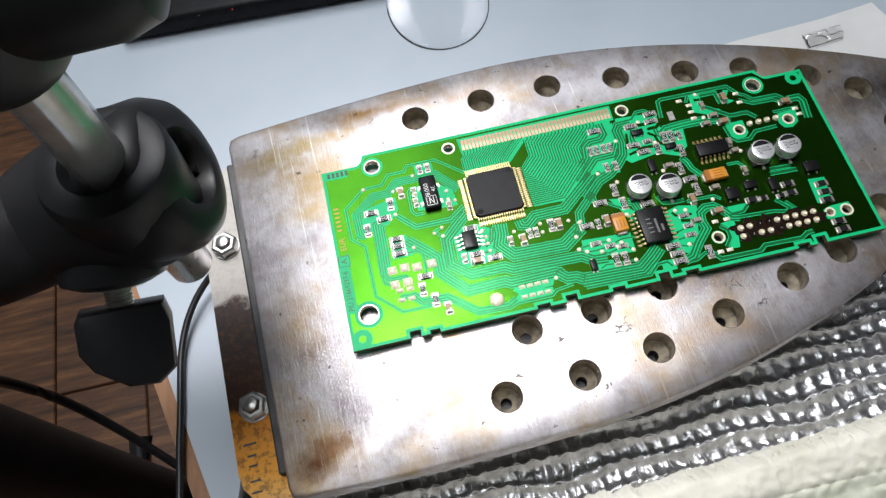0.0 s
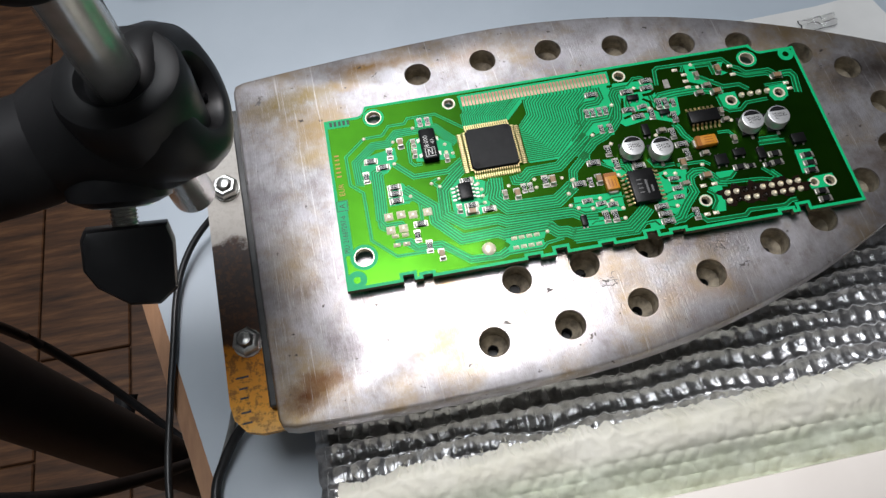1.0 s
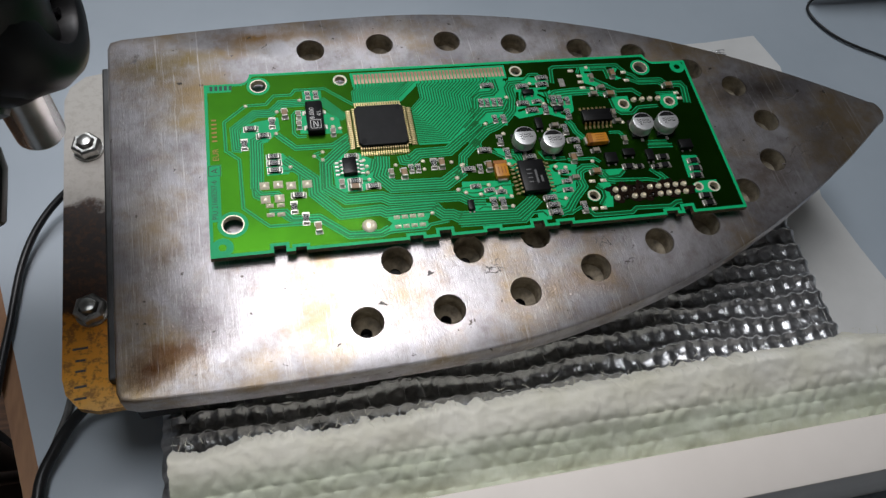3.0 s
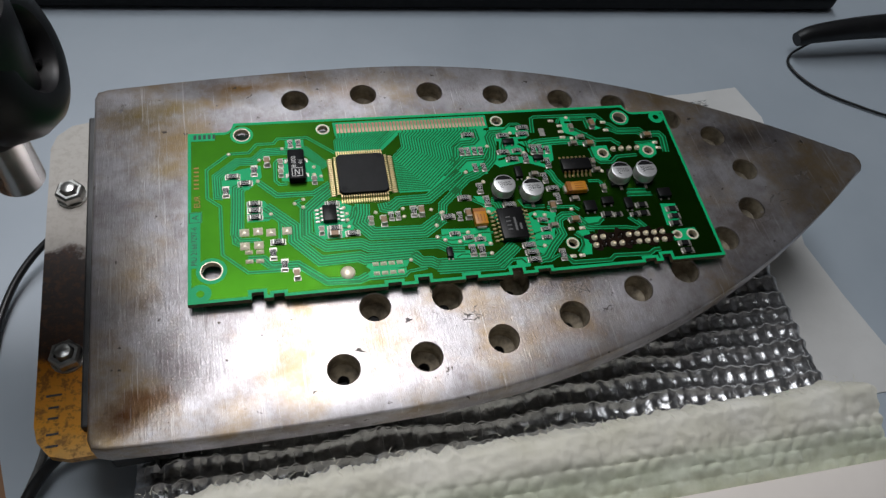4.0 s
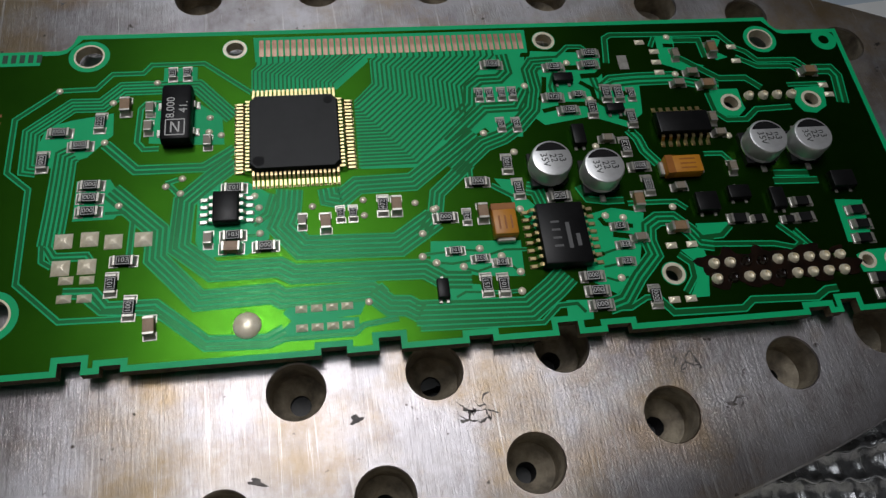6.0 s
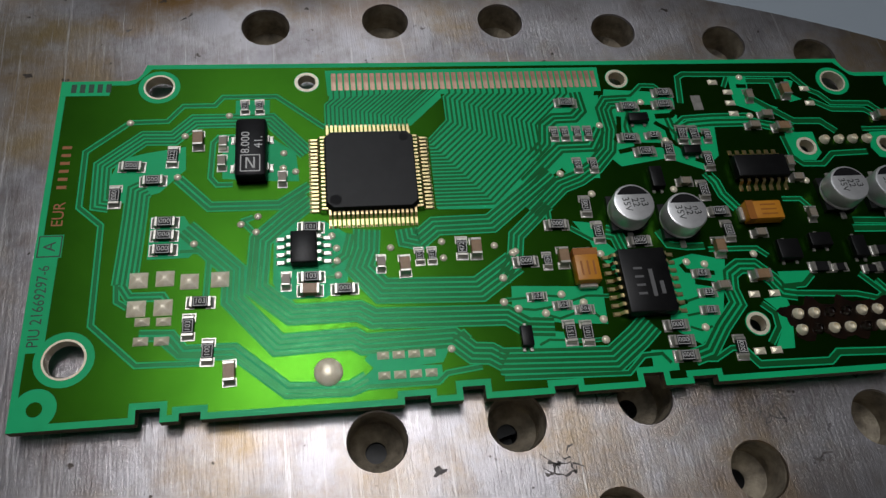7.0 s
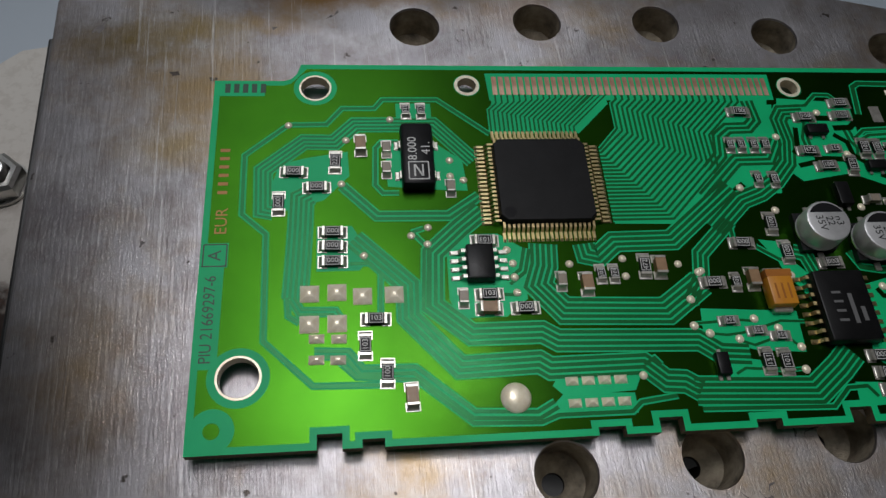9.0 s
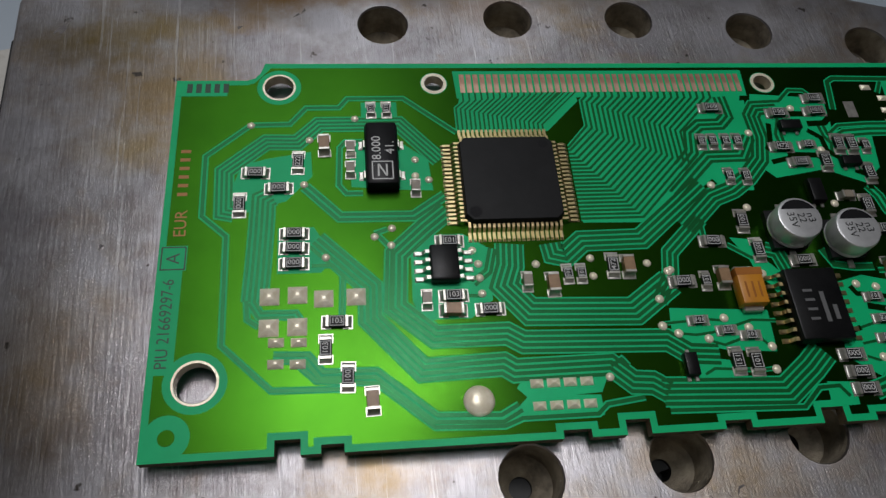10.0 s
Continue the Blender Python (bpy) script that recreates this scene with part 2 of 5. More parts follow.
def wool_fibre():
    m = material("cream_glass_wool", (0.70, 0.69, 0.56), 0.95)
    fluff = ramp_of(m, noise_of(m, 70, 6.0, 0.6), [(0.28, (0.60, 0.58, 0.47)), (0.6, (0.74, 0.72, 0.63)), (0.8, (0.84, 0.83, 0.77))])
    woven = ramp_of(m, noise_of(m, 160, 5.0, 0.6), [(0.3, (0.43, 0.46, 0.34)), (0.7, (0.62, 0.65, 0.53))])
    co = node(m, "ShaderNodeTexCoord")
    sep = node(m, "ShaderNodeSeparateXYZ")
    wire(m, co, "Object", sep, "Vector")
    border = node(m, "ShaderNodeMapRange")
    border.inputs["From Min"].default_value, border.inputs["From Max"].default_value = -0.0635, -0.0675
    wire(m, sep, "Y", border, "Value")
    r = node(m, "ShaderNodeMixRGB")
    wire(m, border, "Result", r, "Fac")
    wire(m, fluff, "Color", r, "Color1")
    wire(m, woven, "Color", r, "Color2")
    wire(m, r, "Color", bsdf(m), "Base Color")
    bsdf(m).inputs["Sheen Weight"].default_value = 0.3
    bump_of(m, noise_of(m, 500, 6.0, 0.7, (0.5, 1.5, 1)), 0.35, 0.0004)
    return m


def floor_wood():
    m = material("dark_wooden_floor", (0.12, 0.05, 0.025), 0.45)
    grain = noise_of(m, 9, 7.0, 0.65, (1, 9, 1), 20)
    r = ramp_of(m, grain, [(0.3, (0.028, 0.012, 0.005)), (0.52, (0.11, 0.045, 0.017)), (0.75, (0.25, 0.115, 0.045))])
    wire(m, r, "Color", bsdf(m), "Base Color")
    bump_of(m, grain, 0.2, 0.001)
    return m


PLATE_METAL = steel_plate()
FLANGE = flange_metal()
FOIL = foil_metal()
# Paler than the foil itself: the creases' glint is in this colour.
FOIL_GLINT = mottled("foil_crease_glint", (0.62, 0.62, 0.63), (0.92, 0.92, 0.92), 900, 0.3, 0.5)
WOOL = wool_fibre()
FLOOR_WOOD = floor_wood()
# Hole walls: mottled, darker and browner than the plate's top.
HOLE_DARK = mottled("brown_grey_bore", (0.13, 0.11, 0.085), (0.46, 0.40, 0.30), 300, 0.5, 0.35, 0.5, 1500, 0.0003)
PIT = mottled("dark_residue", (0.07, 0.06, 0.06), (0.17, 0.15, 0.14), 900, 0.6)
CAST = mottled("dark_cast_metal", (0.05, 0.05, 0.05), (0.10, 0.10, 0.10), 80, 0.6, 0.8)


# ---- mesh helpers: all sizes in millimetres ----
MM = 0.001


def empty(name, x=0.0, y=0.0, z=0.0, turn=0.0):
    ob = new(name)
    ob.empty_display_size = 0.01
    ob.matrix_world = pose(x * MM, y * MM, z * MM, 0, 0, turn)
    return ob


def mesh_of(name, bm, materials, smooth=False):
    bmesh.ops.recalc_face_normals(bm, faces=bm.faces[:])
    bmesh.ops.scale(bm, vec=(MM, MM, MM), verts=bm.verts[:])
    me = bpy.data.meshes.new(name)
    bm.to_mesh(me)
    bm.free()
    for m in materials if isinstance(materials, (list, tuple)) else (materials,):
        me.materials.append(m)
    if smooth:
        me.polygons.foreach_set("use_smooth", [True] * len(me.polygons))
        me.set_sharp_from_angle(angle=radians(38))
    return me


def put(name, me, parent=None, label="", x=0.0, y=0.0, z=0.0, turn=0.0):
    """Links a mesh as one object, at a place in its parent's millimetres."""
    ob = new(name, me)
    ob.parent = parent
    ob.matrix_basis = pose(x * MM, y * MM, z * MM, 0, 0, turn)
    if label:
        ob["label"] = label
    return ob


def part(name, bm, materials, parent, label="", smooth=False):
    return put(name, mesh_of(name, bm, materials, smooth), parent, label)


def box(bm, x, y, z, sx, sy, sz, bevel=0.0, segments=1, mat=0, turn=0.0, taper=1.0):
    """A box with its base at z; taper narrows its top."""
    made = bmesh.ops.create_cube(bm, size=1.0)["verts"]
    for v in made:
        k = taper if v.co.z > 0 else 1.0
        v.co = Vector((v.co.x * sx * k, v.co.y * sy * k, (v.co.z + 0.5) * sz))
    faces = {f for v in made for f in v.link_faces}
    if bevel:
        edges = list({e for v in made for e in v.link_edges})
        done = bmesh.ops.bevel(bm, geom=edges, offset=bevel, segments=segments, profile=0.5, affect="EDGES")
        made = list({v for v in made if v.is_valid} | set(done["verts"]))
        faces = {f for v in made for f in v.link_faces}
    bmesh.ops.transform(bm, matrix=Matrix.Translation((x, y, z)) @ Matrix.Rotation(radians(turn), 4, "Z"), verts=made)
    for f in faces:
        f.material_index = mat
    return made


def lathe(bm, profile, n=32, at=(0, 0, 0), axis=(0, 0, 1), mat=0, cap=True):
    """Turns (radius, height) pairs about an axis."""
    m = Matrix.Translation(at) @ Vector(axis).to_track_quat("Z", "Y").to_matrix().to_4x4()
    rings = []
    for r, h in profile:
        if r <= 1e-6:
            rings.append([bm.verts.new(m @ Vector((0, 0, h)))])
        else:
            rings.append([bm.verts.new(m @ Vector((r * math.cos(2 * math.pi * i / n), r * math.sin(2 * math.pi * i / n), h))) for i in range(n)])
    for a, b in zip(rings, rings[1:]):
        for i in range(n):
            j = (i + 1) % n
            if len(a) == 1:
                f = bm.faces.new((a[0], b[i], b[j]))
            elif len(b) == 1:
                f = bm.faces.new((a[i], a[j], b[0]))
            else:
                f = bm.faces.new((a[i], a[j], b[j], b[i]))
            f.material_index = mat
    if cap:
        for ring in (rings[0], rings[-1]):
            if len(ring) > 2:
                bm.faces.new(ring).material_index = mat


def smooth_line(points, steps=8):
    """A Catmull-Rom curve through the points."""
    p = [Vector(q) for q in points]
    p = [2 * p[0] - p[1], *p, 2 * p[-1] - p[-2]]
    out = []
    for a, b, c, d in zip(p, p[1:], p[2:], p[3:]):
        for i in range(steps):
            t = i / steps
            out.append(0.5 * (2 * b + (c - a) * t + (2 * a - 5 * b + 4 * c - d) * t * t + (3 * b - a - 3 * c + d) * t ** 3))
    return out + [p[-2]]


def tube(bm, line, radius, n=10, mat=0):
    rings = []
    for i, q in enumerate(line):
        way = (line[min(i + 1, len(line) - 1)] - line[max(i - 1, 0)]).normalized()
        side = way.cross(Vector((0, 0, 1)))
        side = side.normalized() if side.length > 1e-4 else Vector((1, 0, 0))
        up = side.cross(way)
        r = radius[i] if isinstance(radius, (list, tuple)) else radius
        rings.append([bm.verts.new(q + r * (math.cos(2 * math.pi * k / n) * side + math.sin(2 * math.pi * k / n) * up)) for k in range(n)])
    for a, b in zip(rings, rings[1:]):
        for k in range(n):
            bm.faces.new((a[k], a[(k + 1) % n], b[(k + 1) % n], b[k])).material_index = mat
    bm.faces.new(rings[0]).material_index = mat
    bm.faces.new(rings[-1]).material_index = mat


def ring_points(x, y, r, n=24):
    return [(x + r * math.cos(2 * math.pi * i / n), y + r * math.sin(2 * math.pi * i / n)) for i in range(n)]


def sheet(bm, outline, holes, z, mat=0):
    """A flat face with holes, and the rims that bound it."""
    loops = []
    for loop in (outline, *holes):
        verts = [bm.verts.new((x, y, z)) for x, y in loop]
        loops.append(verts)
    edges = [bm.edges.new((a, b)) for verts in loops for a, b in zip(verts, verts[1:] + verts[:1])]
    done = bmesh.ops.triangle_fill(bm, use_beauty=True, use_dissolve=False, edges=edges, normal=(0, 0, 1))
    for f in done["geom"]:
        if isinstance(f, bmesh.types.BMFace):
            f.material_index = mat
    return loops


def lower(bm, loop, points, z, mat=0):
    """Joins a rim to a new one below it."""
    verts = [bm.verts.new((x, y, z)) for x, y in points]
    for i in range(len(loop)):
        j = (i + 1) % len(loop)
        bm.faces.new((loop[i], loop[j], verts[j], verts[i])).material_index = mat
    return verts


def slab(bm, outline, z0, z1, holes=(), mat=0, side=None):
    side = mat if side is None else side
    top = sheet(bm, outline, holes, z1, mat)
    low = sheet(bm, outline, holes, z0, mat)
    for a, b in zip(top, low):
        for i in range(len(a)):
            j = (i + 1) % len(a)
            bm.faces.new((a[i], a[j], b[j], b[i])).material_index = side


TEXTS = {}


def letters(text, size, mat, parent, x, y, z, turn=0.0, name="marking", squeeze=1.0):
    """Flat lettering, centred at a place."""
    key = (text, size, mat.name)
    if key not in TEXTS:
        curve = bpy.data.curves.new("lettering", "FONT")
        curve.body, curve.size, curve.align_x, curve.align_y, curve.resolution_u = text, size * MM, "CENTER", "CENTER", 3
        tmp = new("lettering", curve)
        TEXTS[key] = bpy.data.meshes.new_from_object(tmp.evaluated_get(bpy.context.evaluated_depsgraph_get()))
        TEXTS[key].materials.clear()
        TEXTS[key].materials.append(mat)
        bpy.data.objects.remove(tmp)
    ob = put(name, TEXTS[key], parent, "", x, y, z, turn)
    ob.matrix_basis = ob.matrix_basis @ Matrix.Diagonal((squeeze, 1, 1, 1))
    return ob


# ---- room ----
def room():
    bm = bmesh.new()
    box(bm, 300, 200, -740, 3400, 3400, 20)
    floor = tagged(part("floor", bm, FLOOR_WOOD, None), "dark brown wooden floor", "floor", kind="structure")
    for name, x, y, sx, sy in (("wall_north", 300, 1910, 3400, 20), ("wall_south", 300, -1510, 3400, 20),
                               ("wall_east", 2010, 200, 20, 3400), ("wall_west", -1410, 200, 20, 3400)):
        bm = bmesh.new()
        box(bm, x, y, -720, sx, sy, 2500)
        tagged(part(name, bm, WALL_PAINT, None), "plain grey painted wall", "wall", kind="structure")
    bm = bmesh.new()
    box(bm, 300, 200, 1780, 3400, 3400, 20)
    tagged(part("ceiling", bm, WALL_PAINT, None), "plain grey painted ceiling", "ceiling", kind="structure")
    # floor boards
    plank = bmesh.new()
    box(plank, 0, 0, 0, 118, 900, 6, 1.5)
    me = mesh_of("floor_board", plank, FLOOR_WOOD)
    for i in range(9):
        for j in range(2):
            put("floor_board", me, floor, "", -900 + 120 * i, -300 + 902 * j + (i % 3) * 130, -720)


def work_table():
    table = tagged(empty("work_table", 0, 0, -720), "pale blue-grey laminate table with an orange-brown wooden edge", "table")
    line = lambda y: -66.0 - 0.253 * (y - 0.5)
    bm = bmesh.new()
    slab(bm, [(line(520), 520), (line(-420), -420), (900, -420), (900, 520)], 694, 720)
    part("tabletop", bm, TABLE_TOP, table)
    bm = bmesh.new()
    slab(bm, [(line(520) - 5, 520), (line(-420) - 5, -420), (line(-420) - 0.05, -420), (line(520) - 0.05, 520)], 690, 719.4)
    part("edge_strip", bm, OAK, table, "orange-brown wooden edge strip")
    leg = bmesh.new()
    box(leg, 0, 0, 0, 40, 40, 694, 2)
    me = mesh_of("leg", leg, OAK)
    for x, y in ((80, -380), (860, -380), (860, 480), (-120, 480)):
        put("leg", me, table, "", x, y, 0)


room()
work_table()


# ---- hot plate ----
AXIS = 2.55      # degrees by which the plate is turned
LENGTH, HALF = 227.0, 55.9


def half_width(u):
    if u < 70:
        return HALF - 2.6 * ((70 - u) / 70) ** 2
    return HALF * (1 - ((u - 70) / 160.0) ** 2.05)


def plate_outline(inset=0.0):
    """Flat-iron shape: square heel, bowed sides, blunt point."""
    end = LENGTH - 3.0
    upper = [(u, half_width(u)) for u in [2 + (end - 2) * i / 60 for i in range(61)]]
    w0 = half_width(0)
    heel = [(-1.7, w0 - 3.0), (-0.9, w0 - 0.8)]
    w1 = half_width(end)
    nose = [(end + 3.0 * math.sin(a), w1 * math.cos(a)) for a in (0.5, 1.0)]
    top = heel + upper + nose
    loop = top + [(LENGTH + 0.1, 0.0)] + [(u, -v) for u, v in reversed(top)]
    if not inset:
        return loop
    out = []
    for i, (u, v) in enumerate(loop):
        a, b = Vector(loop[i - 1]), Vector(loop[(i + 1) % len(loop)])
        t = (b - a).normalized()
        out.append((u + t.y * inset, v - t.x * inset))
    return out


def to_plate(x, y):
    c, s = math.cos(radians(AXIS)), math.sin(radians(AXIS))
    dx, dy = x + 27.6, y - 12.8
    return c * dx + s * dy, -s * dx + c * dy


PLATE_TOP = 41.5


def bolt_and_nut(parent, u, v, z):
    bm = bmesh.new()
    lathe(bm, [(3.8, 0), (3.8, 2.3), (3.2, 2.8), (2.45, 2.8), (2.3, 2.0)], 6, cap=False)
    nut = part("nut", bm, STEEL_NUT, parent, "zinc-plated hexagonal nut")
    nut.matrix_basis = pose(u * MM, v * MM, z * MM, 0, 0, 17)
    bm = bmesh.new()
    lathe(bm, [(3.9, 0), (3.9, 0.6), (2.2, 0.6)], 28)
    part("washer", bm, STEEL_NUT, nut).matrix_basis = pose(0, 0, -0.55 * MM)
    bm = bmesh.new()
    lathe(bm, [(1.95, 0), (1.95, 3.5), (1.7, 4.0), (0.9, 4.25), (0, 4.3)], 24)
    part("stud", bm, STEEL_NUT, nut, smooth=True)


def hot_plate():
    plate = tagged(empty("hot_plate", -27.6, 12.8, 0, AXIS), "drilled flat-iron soleplate of ground metal with brown heat stains", "hot plate")
    places = [(24.2, 58.7), (44.6, 60.0), (65.1, 60.0), (85.7, 57.7), (106.2, 54.6), (123.2, 51.4), (139.9, 44.0), (152.3, 36.2), (157.7, 22.3), (153.7, 8.0),
              (141.2, -1.5), (125.0, -10.6), (109.7, -14.7), (89.8, -20.4), (69.7, -24.9), (49.6, -27.3), (29.3, -28.2), (38.8, -12.5), (57.6, -11.4), (76.1, -9.2)]
    centres = [to_plate(x, y) for x, y in places]
    n, z = 28, PLATE_TOP
    bm = bmesh.new()
    outline = plate_outline()
    loops = sheet(bm, plate_outline(0.9), [ring_points(u, v, 4.05, n) for u, v in centres], z)
    rim = lower(bm, loops[0], plate_outline(0.3), z - 0.25)
    rim = lower(bm, rim, outline, z - 0.9)
    rim = lower(bm, rim, outline, z - 7.0)
    rim = lower(bm, rim, plate_outline(1.2), z - 8.0)
    lower(bm, rim, plate_outline(9.0), z - 8.2)
    for (u, v), loop in zip(centres, loops[1:]):
        rim = lower(bm, loop, ring_points(u, v, 3.9, n), z - 0.35)
        rim = lower(bm, rim, ring_points(u, v, 3.75, n), z - 5.5, 1)
        rim = lower(bm, rim, ring_points(u, v, 1.5, n), z - 7.6, 1)
        rim = lower(bm, rim, ring_points(u, v, 1.4, n), z - 11.0, 2)
        bm.faces.new(rim).material_index = 2
    part("soleplate", bm, (PLATE_METAL, HOLE_DARK, CAST), plate, "ground metal plate with a ring of drilled holes", True)
    bm = bmesh.new()
    slab(bm, plate_outline(10), 12.5, z - 8.25)
    part("casting", bm, CAST, plate, "dark casting under the plate")
    # heater flange along the heel
    bm = bmesh.new()
    path = [(-4.0, 49), (-9.5, 48), (-13.5, 44.5), (-15.0, 40), (-15.0, -42), (-14.2, -46.0), (-11.5, -49.6), (-7.5, -51), (-1.6, -51), (-1.6, 49)]
    slab(bm, path, 30.6, 33.2)
    flange = part("heater_flange", bm, FLANGE, plate, "thin metal flange burnt black and amber")
    bm = bmesh.new()
    box(bm, 5.5, -1, 13, 15, 94, 20)
    part("heel_block", bm, CAST, plate)
    # Dark raised box along the line between flange and plate.
    bm = bmesh.new()
    box(bm, -3.2, 1, 33.22, 2.2, 93, 3.4, 0.5, 2)
    part("heel_strip", bm, CAST, plate, "dark raised strip between flange and plate")
    for v, size in ((-47.4, 2.6), (-44.6, 2.6), (-40.8, 2.2), (-38.2, 2.2), (-35.2, 3.4)):
        bm = bmesh.new()
        box(bm, -11.0, v, 33.2, size, 0.5, 0.12)
        part("stamped_mark", bm, CAST, flange)
    specks = [(-24.2, 57.6, 1.3, 0.6, 55), (33.6, -23.8, 1.1, 0.45, -25), (46.5, -17.0, 0.8, 0.6, 10), (-6, -26, 0.45, 0.25, 0), (2, 58, 0.4, 0.25, 30), (-14, 20, 0.5, 0.25, 70), (22, -33, 0.6, 0.25, 30)]
    for cx, cy, spread, count in ((62.5, -18.4, 2.2, 7), (94.0, -13.0, 1.9, 6), (70.0, -8.4, 1.4, 4), (97.0, -6.8, 1.5, 4), (163.0, 30.0, 5.0, 5), (166.0, 11.0, 4.0, 5), (12.0, 62.0, 4.0, 2)):
        for k in range(count):
            specks.append((cx + random.uniform(-1, 1) * spread, cy + random.uniform(-1, 1) * spread * 0.7, random.uniform(0.25, 0.75), random.uniform(0.12, 0.22), random.uniform(0, 180)))
    for x, y, a, b, turn in specks:
        u, v = to_plate(x, y)
        c, s = math.cos(radians(turn)), math.sin(radians(turn))
        bm = bmesh.new()
        pts = []
        for k in range(14):
            t = 2 * math.pi * k / 14
            r = 1 + 0.35 * math.sin(3 * t + x) + 0.2 * math.sin(5 * t + y)
            du, dv = a * r * math.cos(t), b * r * math.sin(t)
            pts.append((u + c * du - s * dv, v + s * du + c * dv))
        slab(bm, pts, PLATE_TOP - 0.01, PLATE_TOP + 0.012)
        part("residue_mark", bm, PIT, plate)
    # branching hairline residue beside the holes
    for cx, cy, reach in ((61.5, -18.5, 3.2), (64.0, -16.6, 2.4), (71.5, -8.6, 2.2), (93.5, -13.2, 2.2), (96.5, -6.6, 2.0), (99.5, -19.0, 2.2), (168.0, 30.0, 6.0), (163.0, 12.0, 5.0), (158.0, 4.0, 4.0), (176.0, 20.0, 5.0)):
        for k in range(4):
            u, v = to_plate(cx, cy)
            way = random.uniform(0, 2 * math.pi)
            line = []
            for step in range(7):
                line.append((u, v))
                way += random.uniform(-0.9, 0.9)
                u, v = u + reach / 6 * math.cos(way), v + reach / 6 * math.sin(way)
            half = random.uniform(0.09, 0.17)
            left = [(a, b + half * (0.4 + random.random())) for a, b in line]
            right = [(a + half * 0.5, b - half * (0.4 + random.random())) for a, b in line]
            bm = bmesh.new()
            rows = [(bm.verts.new((*a, PLATE_TOP + 0.012)), bm.verts.new((*b, PLATE_TOP + 0.012))) for a, b in zip(left, right)]
            for a, b in zip(rows, rows[1:]):
                bm.faces.new((a[0], a[1], b[1], b[0]))
            part("residue_mark", bm, PIT, plate)
    bolt_and_nut(plate, *to_plate(-37.4, 34.6), 33.8)
    bolt_and_nut(plate, *to_plate(-34.7, -13.8), 33.8)


hot_plate()


# ---- circuit board ----
TOP = 45.0
BOARD = tagged(empty("circuit_board", 0, 0, TOP), "green printed circuit board with soldered parts, lying on the hot plate", "circuit board")


def board_outline(grow=0.0):
    """Board edge with stepped upper corners and small slots along one side."""
    g = grow
    left, right, base, crown, step = -5.6 + g, 136.4 - g, -8.9 + g, 47.6 - g, 44.5 - g
    pts = [(left, base)]
    for a, b, deep in ((9.2, 12.1, 1.8), (14.4, 17.0, 1.0), (42.5, 45.9, 1.0), (50.2, 53.2, 1.8), (62.5, 65.8, 1.0),
                       (75.1, 78.0, 1.9), (82.1, 85.6, 1.0), (112.6, 115.8, 1.1), (117.9, 120.4, 2.0)):
        pts += [(a - g, base), (a - g, base + deep), (b + g, base + deep), (b + g, base)]
    pts += [(right, base), (right, step)]
    pts += [(126.0 + g * 0, step), (125.0, step + 0.35), (124.2, step + 1.3), (123.6 - g, crown)]
    pts += [(6.6 + g, crown), (6.0, step + 1.3), (5.2, step + 0.35), (4.2, step), (left, step)]
    return pts


HOLES = ((8.7, 43.2, 2.05, 3.1), (0.0, 0.0, 2.45, 3.7), (121.3, 42.6, 2.0, 3.0), (31.0, 43.8, 1.4, 2.0), (82.2, 43.7, 1.4, 2.0),
         (93.8, -0.9, 1.25, 1.9), (111.8, 29.2, 1.25, 1.8), (126.3, 29.2, 1.25, 1.8), (129.2, -1.3, 1.25, 1.8), (124.7, -1.0, 0.9, 1.3))


def ring(bm, x, y, r0, r1, z, n=32, mat=0, height=0.03):
    inner, outer = ring_points(x, y, r0, n), ring_points(x, y, r1, n)
    low = [bm.verts.new((*p, z)) for p in outer]
    rim = [bm.verts.new((*p, z + height)) for p in outer]
    lip = [bm.verts.new((*p, z + height)) for p in inner]
    for i in range(n):
        j = (i + 1) % n
        bm.faces.new((low[i], low[j], rim[j], rim[i])).material_index = mat
        bm.faces.new((rim[i], rim[j], lip[j], lip[i])).material_index = mat


LEVEL = [0.0]


def level():
    """A hair more height for each flat layer, so that no two share a plane."""
    LEVEL[0] += 0.00006
    return LEVEL[0]


def pool(points, z=0.015, mat=MASK_BARE, name="bare_area", bores=()):
    bm = bmesh.new()
    slab(bm, points, -0.004, z * 0.5 + level(), [ring_points(x, y, r + 0.02, 28) for x, y, r in bores])
    return part(name, bm, mat, BOARD)


def offset_line(points, d):
    p = [Vector(q) for q in points]
    out = []
    for i, q in enumerate(p):
        a = (q - p[i - 1]).normalized() if i else (p[1] - q).normalized()
        b = (p[i + 1] - q).normalized() if i + 1 < len(p) else a
        na, nb = Vector((-a.y, a.x)), Vector((-b.y, b.x))
        m = na + nb
        k = d * 2 / max(m.length_squared, 0.8)
        out.append(q + m * k)
    return out


def ribbon(bm, points, off, width, z):
    """A raised flat strip beside a line."""
    a, b = offset_line(points, off - width / 2), offset_line(points, off + width / 2)
    lo = [[bm.verts.new((q.x, q.y, 0.0)) for q in side] for side in (a, b)]
    hi = [[bm.verts.new((q.x, q.y, z)) for q in side] for side in (a, b)]
    for i in range(len(points) - 1):
        bm.faces.new((hi[0][i], hi[0][i + 1], hi[1][i + 1], hi[1][i]))
        for s in (0, 1):
            bm.faces.new((lo[s][i], lo[s][i + 1], hi[s][i + 1], hi[s][i]))


